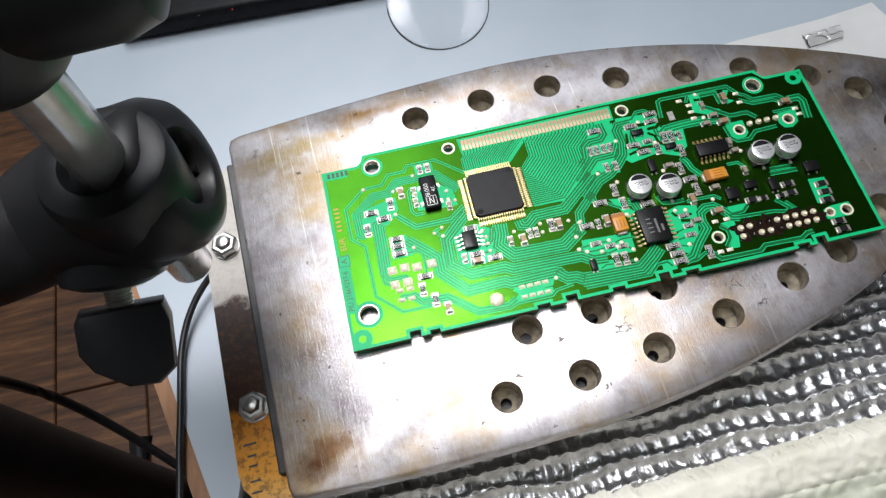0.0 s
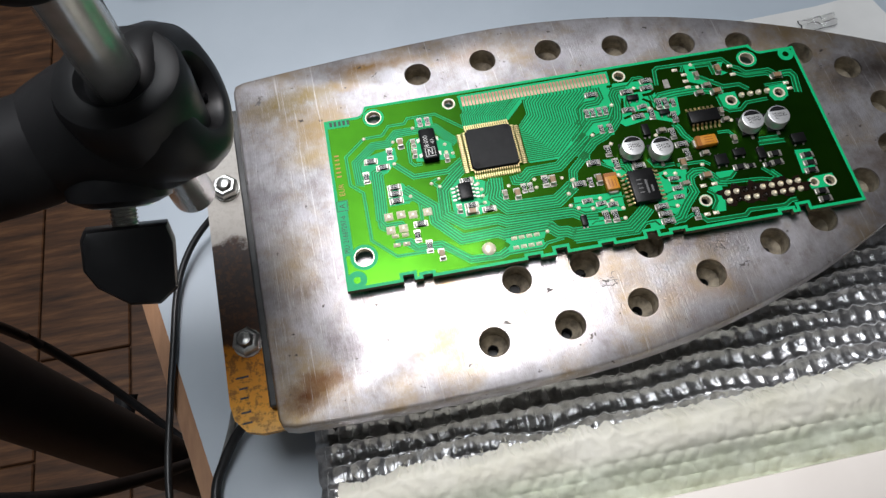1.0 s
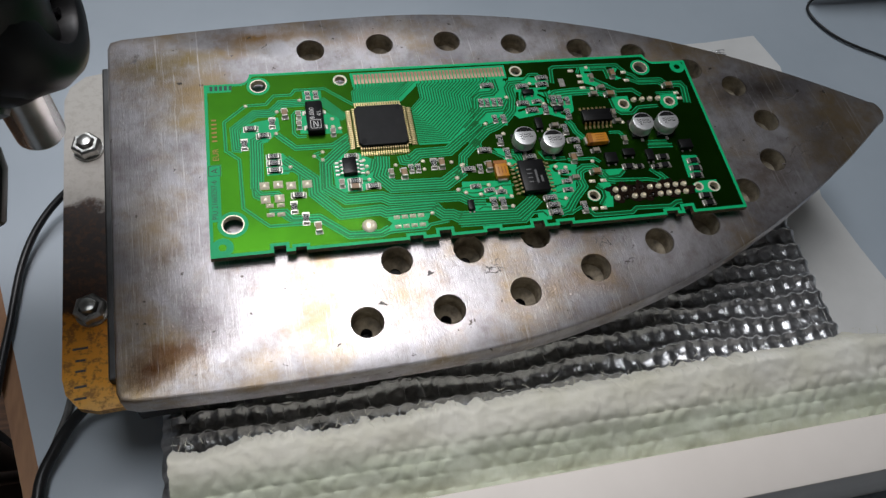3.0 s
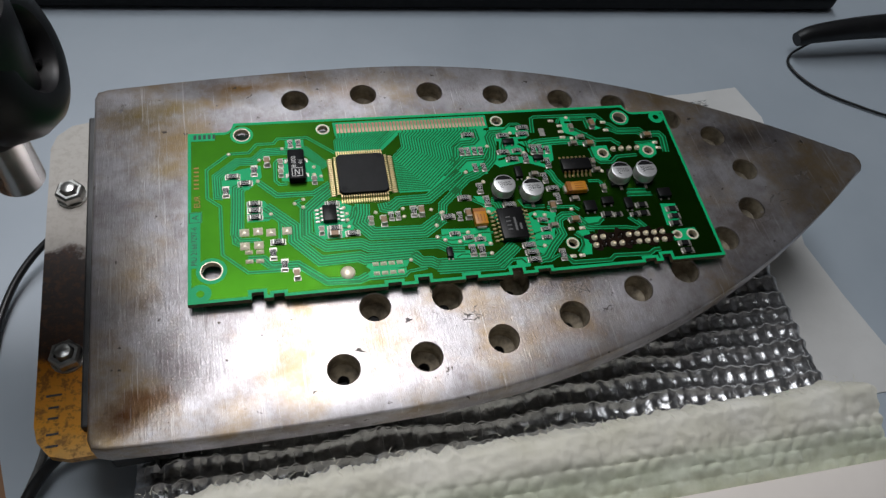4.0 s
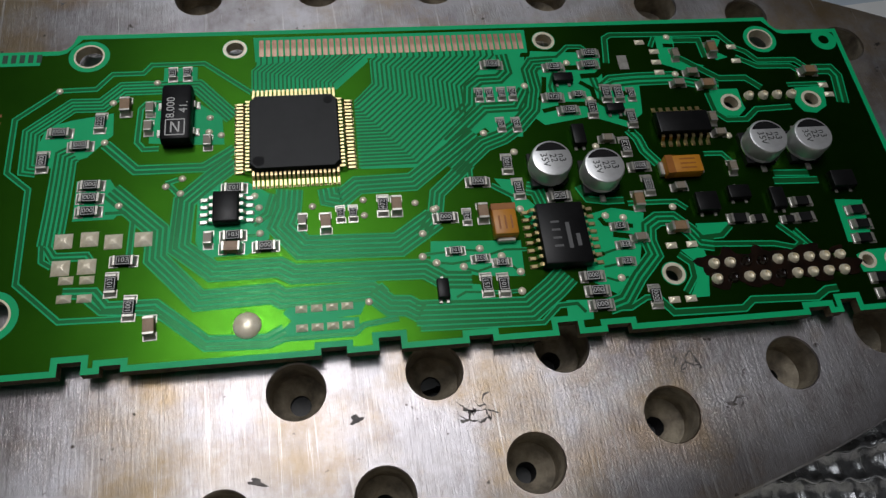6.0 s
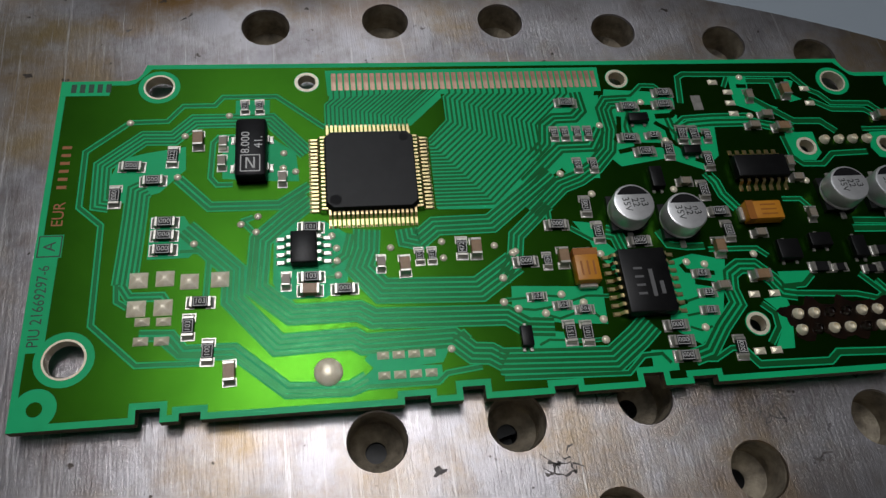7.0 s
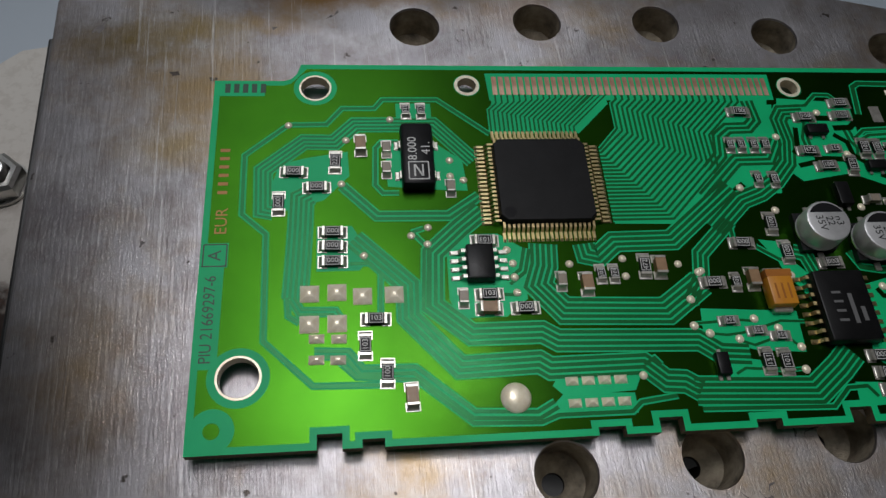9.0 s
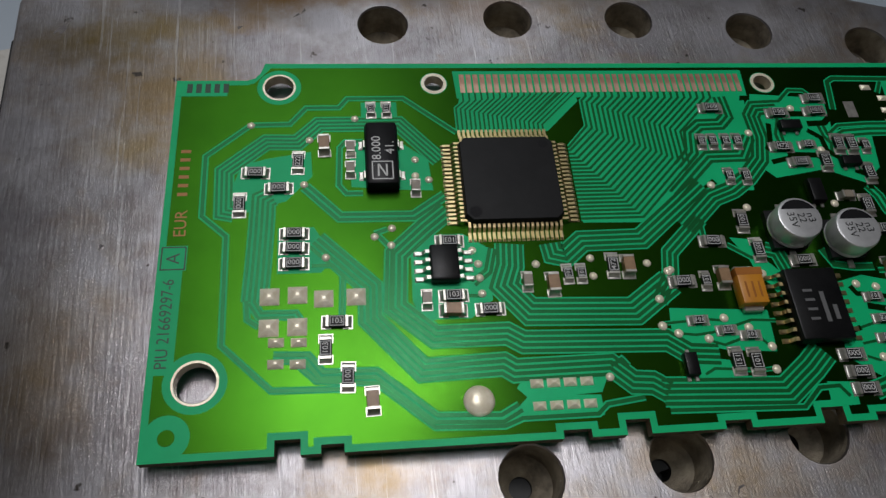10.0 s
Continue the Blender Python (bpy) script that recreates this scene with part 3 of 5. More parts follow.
def bundle(points, count=1, pitch=0.78, track=0.48, margin=0.21):
    """Side by side tracks in a cleared lane of the copper."""
    bm = bmesh.new()
    up = level()
    ribbon(bm, points, 0.0, (count - 1) * pitch + track + 2 * margin, 0.012 + up)
    part("cleared_lane", bm, MASK_BARE, BOARD)
    for i in range(count):
        bm = bmesh.new()
        ribbon(bm, points, (i - (count - 1) / 2) * pitch, track, 0.028 + up)
        part("copper_track", bm, MASK_TRACK, BOARD)


def strip(points, width):
    """A broad copper run across a cleared area."""
    bm = bmesh.new()
    ribbon(bm, points, 0.0, width, 0.03 + level())
    part("copper_run", bm, MASK_COPPER, BOARD)


def board_base():
    bm = bmesh.new()
    slab(bm, board_outline(), -1.6, -0.006, [ring_points(x, y, r, 28) for x, y, r, _ in HOLES], 0, 1)
    part("laminate", bm, (MASK_BARE, LAMINATE), BOARD, "green laminate with a pale edge")
    bm = bmesh.new()
    loops = sheet(bm, board_outline(0.85), [ring_points(x, y, q, 28) for x, y, r, q in HOLES], 0.0)
    for loop in loops:
        lower(bm, loop, [(v.co.x, v.co.y) for v in loop], -0.006)
    part("copper_pour", bm, MASK_COPPER, BOARD, "dark glossy green copper area")
    for x, y, r, q in HOLES:
        bm = bmesh.new()
        ring(bm, x, y, r, r + 0.28 if r > 1.9 else r + 0.5, 0.0)
        part("hole_rim", bm, SOLDER, BOARD)
        bm = bmesh.new()
        lathe(bm, [(r - 0.03, -1.59), (r - 0.03, 0.02)], 28, (x, y, 0), cap=False)
        part("hole_lining", bm, SOLDER, BOARD, "", True)
    # corner marks without a hole
    for x, y, r in ((-2.7, -6.2, 2.6), (133.3, 42.0, 2.3)):
        bm = bmesh.new()
        ring(bm, x, y, 0.95, r, 0.0, height=0.012)
        part("bare_ring", bm, MASK_BARE, BOARD)
    pool([(-5.4, -8.7), (-1.4, -8.7), (-2.7, -6.2 - 2.4), (-5.0, -6.2), (-5.4, -5.6)])
    pool([(-5.5, 44.4), (1.7, 44.4), (1.5, 41.7), (-5.5, 41.7)])
    pool([(-5.5, 18.0), (-2.1, 18.0), (-2.1, 14.5), (-5.5, 14.5)])
    pool([(-5.5, 14.5), (-2.5, 14.5), (-2.6, 1.1), (-5.5, 1.1)])
    # four feet of trimmed solder under the board keep it off the plate
    for x, y in ((0, 20), (60, -5), (60, 44), (130, 20), (110, -1.0)):
        bm = bmesh.new()
        lathe(bm, [(0.9, -3.5), (1.3, -1.6)], 10)
        part("solder_stub", bm, SOLDER, BOARD).matrix_basis = pose(x * MM, y * MM, 0)


board_base()
letters("PIU 21669297-6", 2.05, SILK_DARK, BOARD, -4.0, 7.6, 0.03, 90, squeeze=0.86)
letters("A", 2.3, SILK_DARK, BOARD, -3.7, 16.2, 0.03, 90)
letters("EUR", 2.2, SILK_COPPER, BOARD, -3.2, 21.2, 0.03, 90)


def print_bars():
    """Lettering too small or not to be spelled out."""
    for i in range(5):
        bm = bmesh.new()
        box(bm, -3.7 + 1.25 * i, 43.1, 0.015, 0.75, 1.6, 0.01)
        part("print_bar", bm, SILK_DARK, BOARD)
    for i in range(6):
        bm = bmesh.new()
        box(bm, -3.4, 25.6 + 1.35 * i, 0.0, 1.3, 0.5, 0.012)
        part("print_bar", bm, SILK_COPPER, BOARD)
    for x, y, sx, sy in ((-5.2, 16.2, 0.18, 3.2), (-2.3, 16.2, 0.18, 3.2), (-3.75, 17.8, 2.9, 0.18), (-3.75, 14.7, 2.9, 0.18)):
        bm = bmesh.new()
        box(bm, x, y, 0.015, sx, sy, 0.01)
        part("print_line", bm, SILK_DARK, BOARD)


print_bars()


# cleared areas
pool([(79.5, 41.5), (91.2, 40.6), (90.8, 34.7), (96.8, 33.4), (96.0, 27.8), (92.8, 25.2), (87.2, 27.6), (79.4, 26.3), (76.3, 29.6)])
pool([(69.2, 40.0), (78.3, 40.3), (75.4, 24.3), (70.9, 24.5), (67.2, 30.0)])
pool([(58.8, 6.9), (72.0, 6.1), (71.7, 0.4), (65.3, 0.9), (58.3, 2.6)])
pool([(77.0, -3.8), (80.7, -4.0), (80.4, -6.9), (76.7, -7.0)])
pool([(58.8, 0.5), (65.1, -0.4), (65.5, -2.9), (59.2, -2.5)])
pool([(123.2, 0.0), (125.3, 0.7), (130.6, 0.8), (131.0, -1.9), (129.4, -3.1), (123.2, -2.9)], 0.010, bores=((129.2, -1.3, 1.25), (124.7, -1.0, 0.9)))
pool([(123.2, 9.7), (127.8, 9.3), (126.7, 1.8), (122.7, 2.2)])
pool([(33.9, 46.1), (79.2, 46.2), (79.0, 41.2), (77.8, 41.2), (34.2, 41.0)], 0.008)
pool([(7.5, 31.0), (13.2, 32.0), (13.4, 28.0), (10.0, 24.2), (3.0, 22.0), (2.6, 25.5), (4.0, 30.0)])
pool([(49.5, -0.8), (39.0, -0.8), (37.6, -2.6), (39.0, -4.0), (48.0, -3.6)])
pool([(39.0, -3.5), (37.2, -5.2), (38.0, -6.4), (47.8, -6.4), (47.8, -3.9)])
pool([(20.2, 40.4), (25.3, 40.4), (25.3, 37.4), (20.2, 37.4)])
pool([(26.0, 18.6), (33.0, 18.6), (36.0, 16.5), (36.0, 9.0), (33.0, 6.6), (27.0, 6.6), (25.8, 9.2)])
pool([(9.0, 20.2), (13.6, 20.2), (16.2, 15.6), (14.5, 13.6), (9.0, 13.6)])
pool([(18.4, 33.2), (20.6, 33.6), (25.8, 33.2), (29.2, 30.4), (29.6, 25.4), (25.6, 25.6), (18.6, 26.2)])
pool([(108.7, 32.0), (113.8, 32.0), (113.8, 29.1), (114.0, 27.8), (112.5, 26.4), (110.0, 26.5), (108.8, 27.8)], 0.010, bores=((111.8, 29.2, 1.25),))
pool([(124.0, 31.7), (129.5, 31.9), (128.6, 27.7), (126.3, 26.3), (124.1, 26.7), (123.2, 28.6)], 0.010, bores=((126.3, 29.2, 1.25),))
pool([(69.6, 16.9), (73.9, 16.3), (74.0, 13.2), (76.4, 10.3), (75.0, 6.8), (73.5, 9.7), (72.1, 11.2), (71.6, 13.5)])
pool([(82.3, 9.5), (86.8, 10.6), (91.7, 9.4), (89.2, 1.4), (84.7, -3.5), (80.8, -0.8)])
pool([(99.4, 3.0), (99.6, 0.8), (98.2, -4.9), (95.2, -4.9), (97.3, -1.9), (97.4, 0.9), (95.8, 2.8)])
pool([(102.1, 43.8), (105.4, 43.7), (104.7, 39.0), (109.3, 37.1), (106.8, 35.2), (104.2, 36.7), (101.6, 37.9)])
pool([(112.4, 43.2), (113.9, 42.7), (112.3, 40.1), (114.2, 38.8), (111.9, 38.2), (111.2, 40.1)])
pool([(99.3, 7.0), (104.9, 6.9), (103.3, 4.9), (99.7, 4.8)])

# tracks
bundle([(57.3, 4.8), (60.9, 5.0), (63.9, 5.1), (65.5, 4.9)], 1, 0.8, 0.36, 0.12)
bundle([(59.3, 3.4), (61.6, 3.1), (63.6, 3.3), (65.3, 3.7)], 1, 0.8, 0.36, 0.12)
bundle([(63.1, 2.3), (65.0, 1.6), (68.0, 2.5)], 1, 0.8, 0.36, 0.12)
bundle([(66.6, 4.0), (69.4, 4.8), (72.7, 4.6)], 1, 0.8, 0.36, 0.12)
bundle([(68.4, 2.3), (70.0, 2.3), (71.2, 0.9)], 1, 0.8, 0.36, 0.12)
bundle([(70.7, -1.8), (68.4, -1.9), (62.9, -1.4), (61.5, -2.1)], 1, 0.8, 0.36, 0.12)
bundle([(84.1, 3.1), (86.4, 3.7), (88.5, 3.5)], 1, 0.8, 0.36, 0.12)
bundle([(83.6, 0.9), (86.2, 1.3)], 1, 0.8, 0.36, 0.12)
bundle([(83.6, -0.8), (85.1, -1.4), (86.9, -0.9)], 1, 0.8, 0.36, 0.12)
bundle([(5.0, 36.6), (10.3, 36.7), (12.5, 39.5), (17.1, 39.5), (18.3, 41.1), (26.3, 41.1), (33.6, 34.9)], 1)
bundle([(5.0, 36.6), (-0.8, 31.5), (-0.7, 22.2), (2.5, 19.2), (2.7, 4.4), (8.7, -1.4), (17.1, -1.6)], 1)
bundle([(3.4, 22.5), (2.0, 22.8), (1.8, 29.0), (7.2, 33.7), (11.4, 33.6), (14.3, 36.6), (25.4, 36.6), (30.8, 30.3)], 4, 0.62, 0.34)
bundle([(8.1, 25.1), (7.0, 24.5), (6.9, 20.3), (6.7, 15.4), (6.4, 9.9)], 5, 0.66, 0.36)
bundle([(6.0, 9.9), (7.1, 8.1), (11.3, 8.0), (12.0, 6.9)], 2, 0.66, 0.36)
bundle([(5.4, 10.1), (5.6, 7.6), (7.0, 6.6)], 1)
bundle([(12.4, 26.4), (17.0, 21.6), (26.7, 21.5), (31.1, 24.6)], 2)
bundle([(20.3, 33.6), (17.9, 33.6), (17.1, 32.6), (16.9, 26.5), (17.9, 25.2), (20.1, 25.2)], 1)
bundle([(13.8, 18.2), (20.6, 11.4), (20.5, 7.0), (26.5, 0.2), (36.4, 0.5), (37.7, -0.4), (49.7, -0.3), (52.2, -2.6), (54.6, -2.8), (56.4, -4.0)], 4, 0.76)
bundle([(13.3, 14.6), (15.9, 14.6), (17.2, 13.1), (17.0, 7.1)], 1)
bundle([(31.2, 22.3), (28.1, 19.7), (24.1, 15.9), (23.6, 8.5), (28.3, 4.4), (37.3, 4.4), (39.2, 3.2), (57.6, 2.6), (60.2, 0.7), (64.0, 0.4)], 4, 0.76)
bundle([(39.0, 16.9), (38.7, 13.7), (37.6, 10.9), (40.6, 7.2), (54.2, 6.7), (59.8, 10.6)], 5, 0.76)
bundle([(44.6, 16.8), (44.8, 15.2), (46.3, 14.8), (48.9, 17.0), (57.2, 17.1), (67.6, 25.6)], 4, 0.76)
bundle([(8.8, 2.6), (12.8, 2.4), (14.5, 0.2), (20.9, 0.1), (27.7, -5.7), (35.5, -6.1), (37.8, -4.9)], 2, 0.8)
bundle([(11.8, 1.5), (13.9, -0.5), (20.9, -1.1), (27.5, -6.7), (35.7, -7.0), (37.9, -6.2), (47.1, -6.2), (48.4, -5.1), (53.2, -4.5)], 1)
bundle([(21.6, 19.0), (23.6, 16.6), (23.0, 8.2)], 1)
bundle([(21.4, 19.0), (23.1, 19.6)], 1)
bundle([(49.7, -0.4), (51.2, 0.4), (51.9, -0.5)], 1)
bundle([(29.7, 9.9), (34.6, 9.6)], 1)
bundle([(33.7, 11.4), (35.8, 13.0), (36.7, 16.3)], 2, 0.7)
bundle([(83.0, 39.0), (79.6, 38.8), (78.6, 37.4), (78.8, 33.4), (77.8, 29.6), (74.9, 26.5), (72.0, 24.5), (68.9, 23.3), (63.8, 18.6)], 4, 0.74)
bundle([(66.1, 19.9), (60.7, 14.9), (60.1, 11.8), (57.7, 7.9)], 3, 0.74)
bundle([(89.3, 41.0), (88.3, 42.1), (86.0, 42.2), (83.8, 40.1), (79.3, 39.9)], 1)
bundle([(74.4, 41.0), (74.7, 37.3), (73.3, 35.9), (70.0, 35.8), (68.2, 34.3), (67.7, 31.0), (65.2, 28.4)], 3, 0.8)
bundle([(77.1, 33.5), (75.1, 30.2), (70.0, 30.1), (68.1, 28.3), (63.5, 23.8)], 3, 0.8)
bundle([(66.1, 19.9), (66.0, 16.9)], 1)
bundle([(69.0, 15.8), (72.0, 13.7), (73.7, 13.6)], 1)
bundle([(74.3, 14.9), (75.8, 14.5), (76.5, 11.8)], 3, 0.74)
bundle([(55.6, -4.0), (71.6, -4.7), (75.6, -1.8), (77.9, 0.2)], 5, 0.74)
bundle([(56.0, -6.3), (73.2, -6.8), (75.8, -4.5), (78.5, -4.4), (79.5, -5.8)], 1)
bundle([(82.9, -5.3), (85.6, -4.5), (88.4, -1.0), (91.7, 2.3), (91.3, 4.7), (91.8, 7.1), (93.6, 8.2), (96.0, 8.1), (98.2, 5.8), (99.4, 3.8), (101.3, 3.4)], 3, 0.8)
bundle([(101.3, 3.4), (110.7, 2.8), (114.0, 1.9), (115.2, 2.7), (112.3, 6.0)], 1, 0.8, 0.6)
bundle([(95.3, 2.1), (96.9, 0.5), (96.8, -1.7), (94.9, -4.0)], 1, 0.8, 0.7)
bundle([(90.6, -4.6), (92.3, -6.9), (102.9, -7.1), (104.5, -5.9), (114.5, -6.3), (116.4, -5.2), (118.2, -5.1)], 1, 0.8, 0.8)
bundle([(84.5, -5.6), (86.1, -5.7), (88.8, -4.3), (90.8, -4.4)], 1)
bundle([(92.2, 38.4), (93.0, 43.8), (94.1, 44.5), (113.8, 44.1), (116.1, 40.8), (117.7, 39.9), (119.3, 37.9), (126.2, 37.7), (128.0, 35.7)], 1, 0.8, 0.7)
bundle([(101.9, 43.8), (100.7, 41.6)], 1)
bundle([(105.2, 42.9), (109.8, 42.8), (110.0, 38.9)], 1, 0.8, 0.8)
bundle([(104.3, 39.7), (111.2, 34.3), (115.9, 34.2), (118.1, 32.0)], 1, 0.8, 0.9)
bundle([(115.4, 38.8), (118.9, 36.6), (124.9, 36.4), (126.2, 35.3)], 1, 0.8, 0.7)
bundle([(89.6, 33.6), (91.9, 35.4), (96.9, 35.7), (104.2, 35.7)], 1)
bundle([(89.8, 32.5), (92.6, 34.0), (96.6, 34.3), (103.6, 34.3), (106.4, 33.5), (110.7, 32.7)], 2, 0.9)
bundle([(128.8, 35.5), (132.0, 35.4), (132.7, 33.9), (131.8, 28.2)], 2, 1.1, 0.7)
bundle([(123.0, 32.4), (130.3, 32.4)], 1)
bundle([(108.2, 31.3), (108.6, 27.3), (110.1, 25.8), (113.5, 25.7), (115.8, 27.6), (122.2, 27.8)], 1, 0.8, 0.7)
bundle([(114.7, 4.9), (116.9, 1.7)], 1)
bundle([(114.8, 15.1), (120.6, 14.8)], 1, 0.8, 0.8)
bundle([(114.3, 13.7), (121.8, 13.4)], 1, 0.8, 0.9)
bundle([(99.3, 4.6), (102.9, 4.8), (104.7, 6.3)], 1, 0.8, 0.7)
bundle([(104.2, 19.4), (107.2, 19.3), (108.4, 17.6)], 1)
bundle([(92.9, 24.7), (94.0, 22.9), (94.5, 20.6), (96.2, 18.0)], 2, 0.9)
bundle([(82.4, 14.7), (83.5, 12.3), (86.2, 11.8), (89.1, 11.8)], 1, 0.8, 0.8)
bundle([(89.6, 11.2), (95.0, 11.1), (97.3, 11.0), (98.7, 9.7)], 1)
bundle([(89.1, 35.7), (89.4, 33.6), (90.2, 32.2), (89.6, 29.7)], 2, 0.8)
bundle([(83.0, 36.7), (81.9, 33.9), (82.1, 31.4)], 2, 0.8)

# copper runs between the parts of the crowded half
strip([(83.5, 37.7), (89.0, 37.6)], 1.0)
strip([(80.9, 35.9), (80.2, 32.2), (79.3, 31.2)], 0.8)
strip([(82.3, 30.3), (86.8, 30.1), (88.3, 29.2)], 0.9)
strip([(79.5, 29.0), (83.0, 29.8), (84.3, 29.5)], 0.8)
strip([(86.7, 34.6), (88.5, 33.2), (88.7, 30.9), (90.5, 29.3)], 0.8)
strip([(92.4, 31.5), (94.5, 32.1)], 0.9)
strip([(91.4, 37.3), (89.9, 35.9), (87.1, 35.8)], 1.0)
strip([(91.9, 27.4), (93.6, 26.6), (93.4, 24.1)], 0.9)
strip([(103.1, 41.8), (104.9, 41.7)], 0.8)
strip([(84.6, 9.0), (85.2, 7.9), (89.5, 7.3)], 0.7)
strip([(86.1, 6.1), (89.0, 5.5)], 0.9)
strip([(84.1, 3.1), (82.3, 2.6)], 0.7)


def fan_up():
    """Tracks from the large chip's far side to the contact strip."""
    for i in range(20):
        q, f = 33.9 + 0.65 * i, 35.1 + 0.92 * i
        turn = 36.2 + 0.16 * (19 - i)
        bundle([(q, 35.2), (q, turn), (f, turn + (f - q)), (f, 42.2)], 1, 0.65, 0.27, 0.19)


def fan_right():
    """Tracks from the chip's flank, out, up the slope and on to the contact strip."""
    for i in range(20):
        y = 32.2 - 0.62 * i
        x, knee = 52.8 + 0.737 * i, 35.8 - 0.358 * i
        bend = 40.6 - 0.42 * (x - 52.5)
        f = 53.6 + 1.022 * i
        bundle([(49.4, y), (max(49.6, x - (knee - y)), y), (x, knee), (x, bend), (f, bend + f - x), (f, 42.4)], 1, 0.62, 0.36, 0.19)


pool([(49.6, 32.7), (51.2, 32.7), (54.0, 35.2), (53.2, 41.2), (77.8, 41.2), (76.8, 38.0), (71.5, 36.0), (70.5, 27.0), (66.5, 24.0), (58.4, 19.6), (49.6, 19.8)], 0.008)
pool([(33.4, 35.0), (46.9, 35.0), (52.2, 40.4), (52.0, 41.6), (34.6, 41.6)], 0.008)
fan_up()
fan_right()


# ---- parts on the board ----
def pad(x, y, sx, sy, z=0.03, turn=0.0, name="solder_pad", dome=0.0, mat=None):
    key = ("pad", sx, sy, dome, (mat or SOLDER).name)
    if key not in TEXTS:
        bm = bmesh.new()
        box(bm, 0, 0, 0, sx, sy, 0.06, 0.02)
        if dome:
            rims = []
            for k, rise in ((0.98, 0.0), (0.80, 0.35), (0.42, 0.85), (0.16, 1.05)):
                a, b, h = sx / 2 * k, sy / 2 * k, 0.061 + dome * rise
                rims.append([bm.verts.new(p) for p in ((-a, -b, h), (a, -b, h), (a, b, h), (-a, b, h))])
            for lo, hi in zip(rims, rims[1:]):
                for q in range(4):
                    bm.faces.new((lo[q], lo[(q + 1) % 4], hi[(q + 1) % 4], hi[q]))
            bm.faces.new(rims[-1])
        TEXTS[key] = mesh_of(name, bm, mat or SOLDER)
    return put(name, TEXTS[key], BOARD, "", x, y, z - 0.03, turn)


def chip_mesh(kind, length, width, height, body):
    """Body, and an end cap with its concave solder fillet, of a two-terminal chip lying along x."""
    key = (kind, length, width)
    if key not in TEXTS:
        bm = bmesh.new()
        box(bm, 0, 0, 0.05, length * 0.74, width * 0.97, height, 0.05)
        me_body = mesh_of(kind, bm, body)
        bm = bmesh.new()
        box(bm, -length * 0.42, 0, 0.05, length * 0.15, width, height + 0.03, 0.06)
        me_cap = mesh_of("terminal", bm, TIN_LEAD)
        bm = bmesh.new()
        rows = []
        for k in range(5):
            t = k / 4
            x, z, half = -length * 0.485 - 0.52 * t, 0.05 + height * 0.8 * (1 - t) ** 2.0, width * (0.46 + 0.12 * t)
            rows.append([bm.verts.new(p) for p in ((x, -half * 1.06, 0.0), (x, -half * 0.9, z), (x, half * 0.9, z), (x, half * 1.06, 0.0))])
        for a, b in zip(rows, rows[1:]):
            for q in range(3):
                bm.faces.new((a[q], a[q + 1], b[q + 1], b[q]))
        bm.faces.new(rows[-1])
        bm.faces.new(rows[0])
        box(bm, -length * 0.36 - 0.30, 0, 0.0, length * 0.22 + 0.62, width * 1.22, 0.07, 0.02)
        me_joint = mesh_of("solder_joint", bm, TIN_LEAD, True)
        TEXTS[key] = (me_body, me_cap, me_joint)
    return TEXTS[key]


def chip(kind, x, y, turn, length, width, height, body, code=""):
    me_body, me_cap, me_joint = chip_mesh(kind, length, width, height, body)
    ob = put(kind, me_body, BOARD, "", x, y, 0.03, turn + random.uniform(-2.2, 2.2))
    for side in (0, 180):
        put("terminal", me_cap, ob, "", 0, 0, 0, side)
        put("solder_joint", me_joint, ob, "", 0, 0, -0.02, side)
    if code:
        letters(code, width * 0.66, WHITE_PRINT, ob, 0, 0, height + 0.07)
        key = ("frame", length, width)
        if key not in TEXTS:
            bm = bmesh.new()
            for side in (-1, 1):
                box(bm, 0, side * width * 0.40, 0, length * 0.62, 0.08, 0.02)
                box(bm, side * length * 0.29, 0, 0, 0.08, width * 0.72, 0.015)
            TEXTS[key] = mesh_of("print_frame", bm, WHITE_PRINT)
        put("print_frame", TEXTS[key], ob, "", 0, 0, height + 0.05)
    return ob


def resistor(x, y, turn=0.0, code="000"):
    chip("chip_resistor", x, y, turn, 2.85, 1.5, 0.55, RES_BLACK, code)


def small_resistor(x, y, turn=0.0, code="101"):
    chip("chip_resistor", x, y, turn, 1.9, 1.2, 0.5, RES_BLACK, code)


def capacitor(x, y, turn=90.0, grey_body=False):
    chip("chip_capacitor", x, y, turn, 2.6, 1.5, 1.1, CERAMIC_GREY if grey_body else CERAMIC_TAN)


def small_capacitor(x, y, turn=90.0, grey_body=True):
    chip("chip_capacitor", x, y, turn, 1.9, 1.2, 0.9, CERAMIC_GREY if grey_body else CERAMIC_TAN)


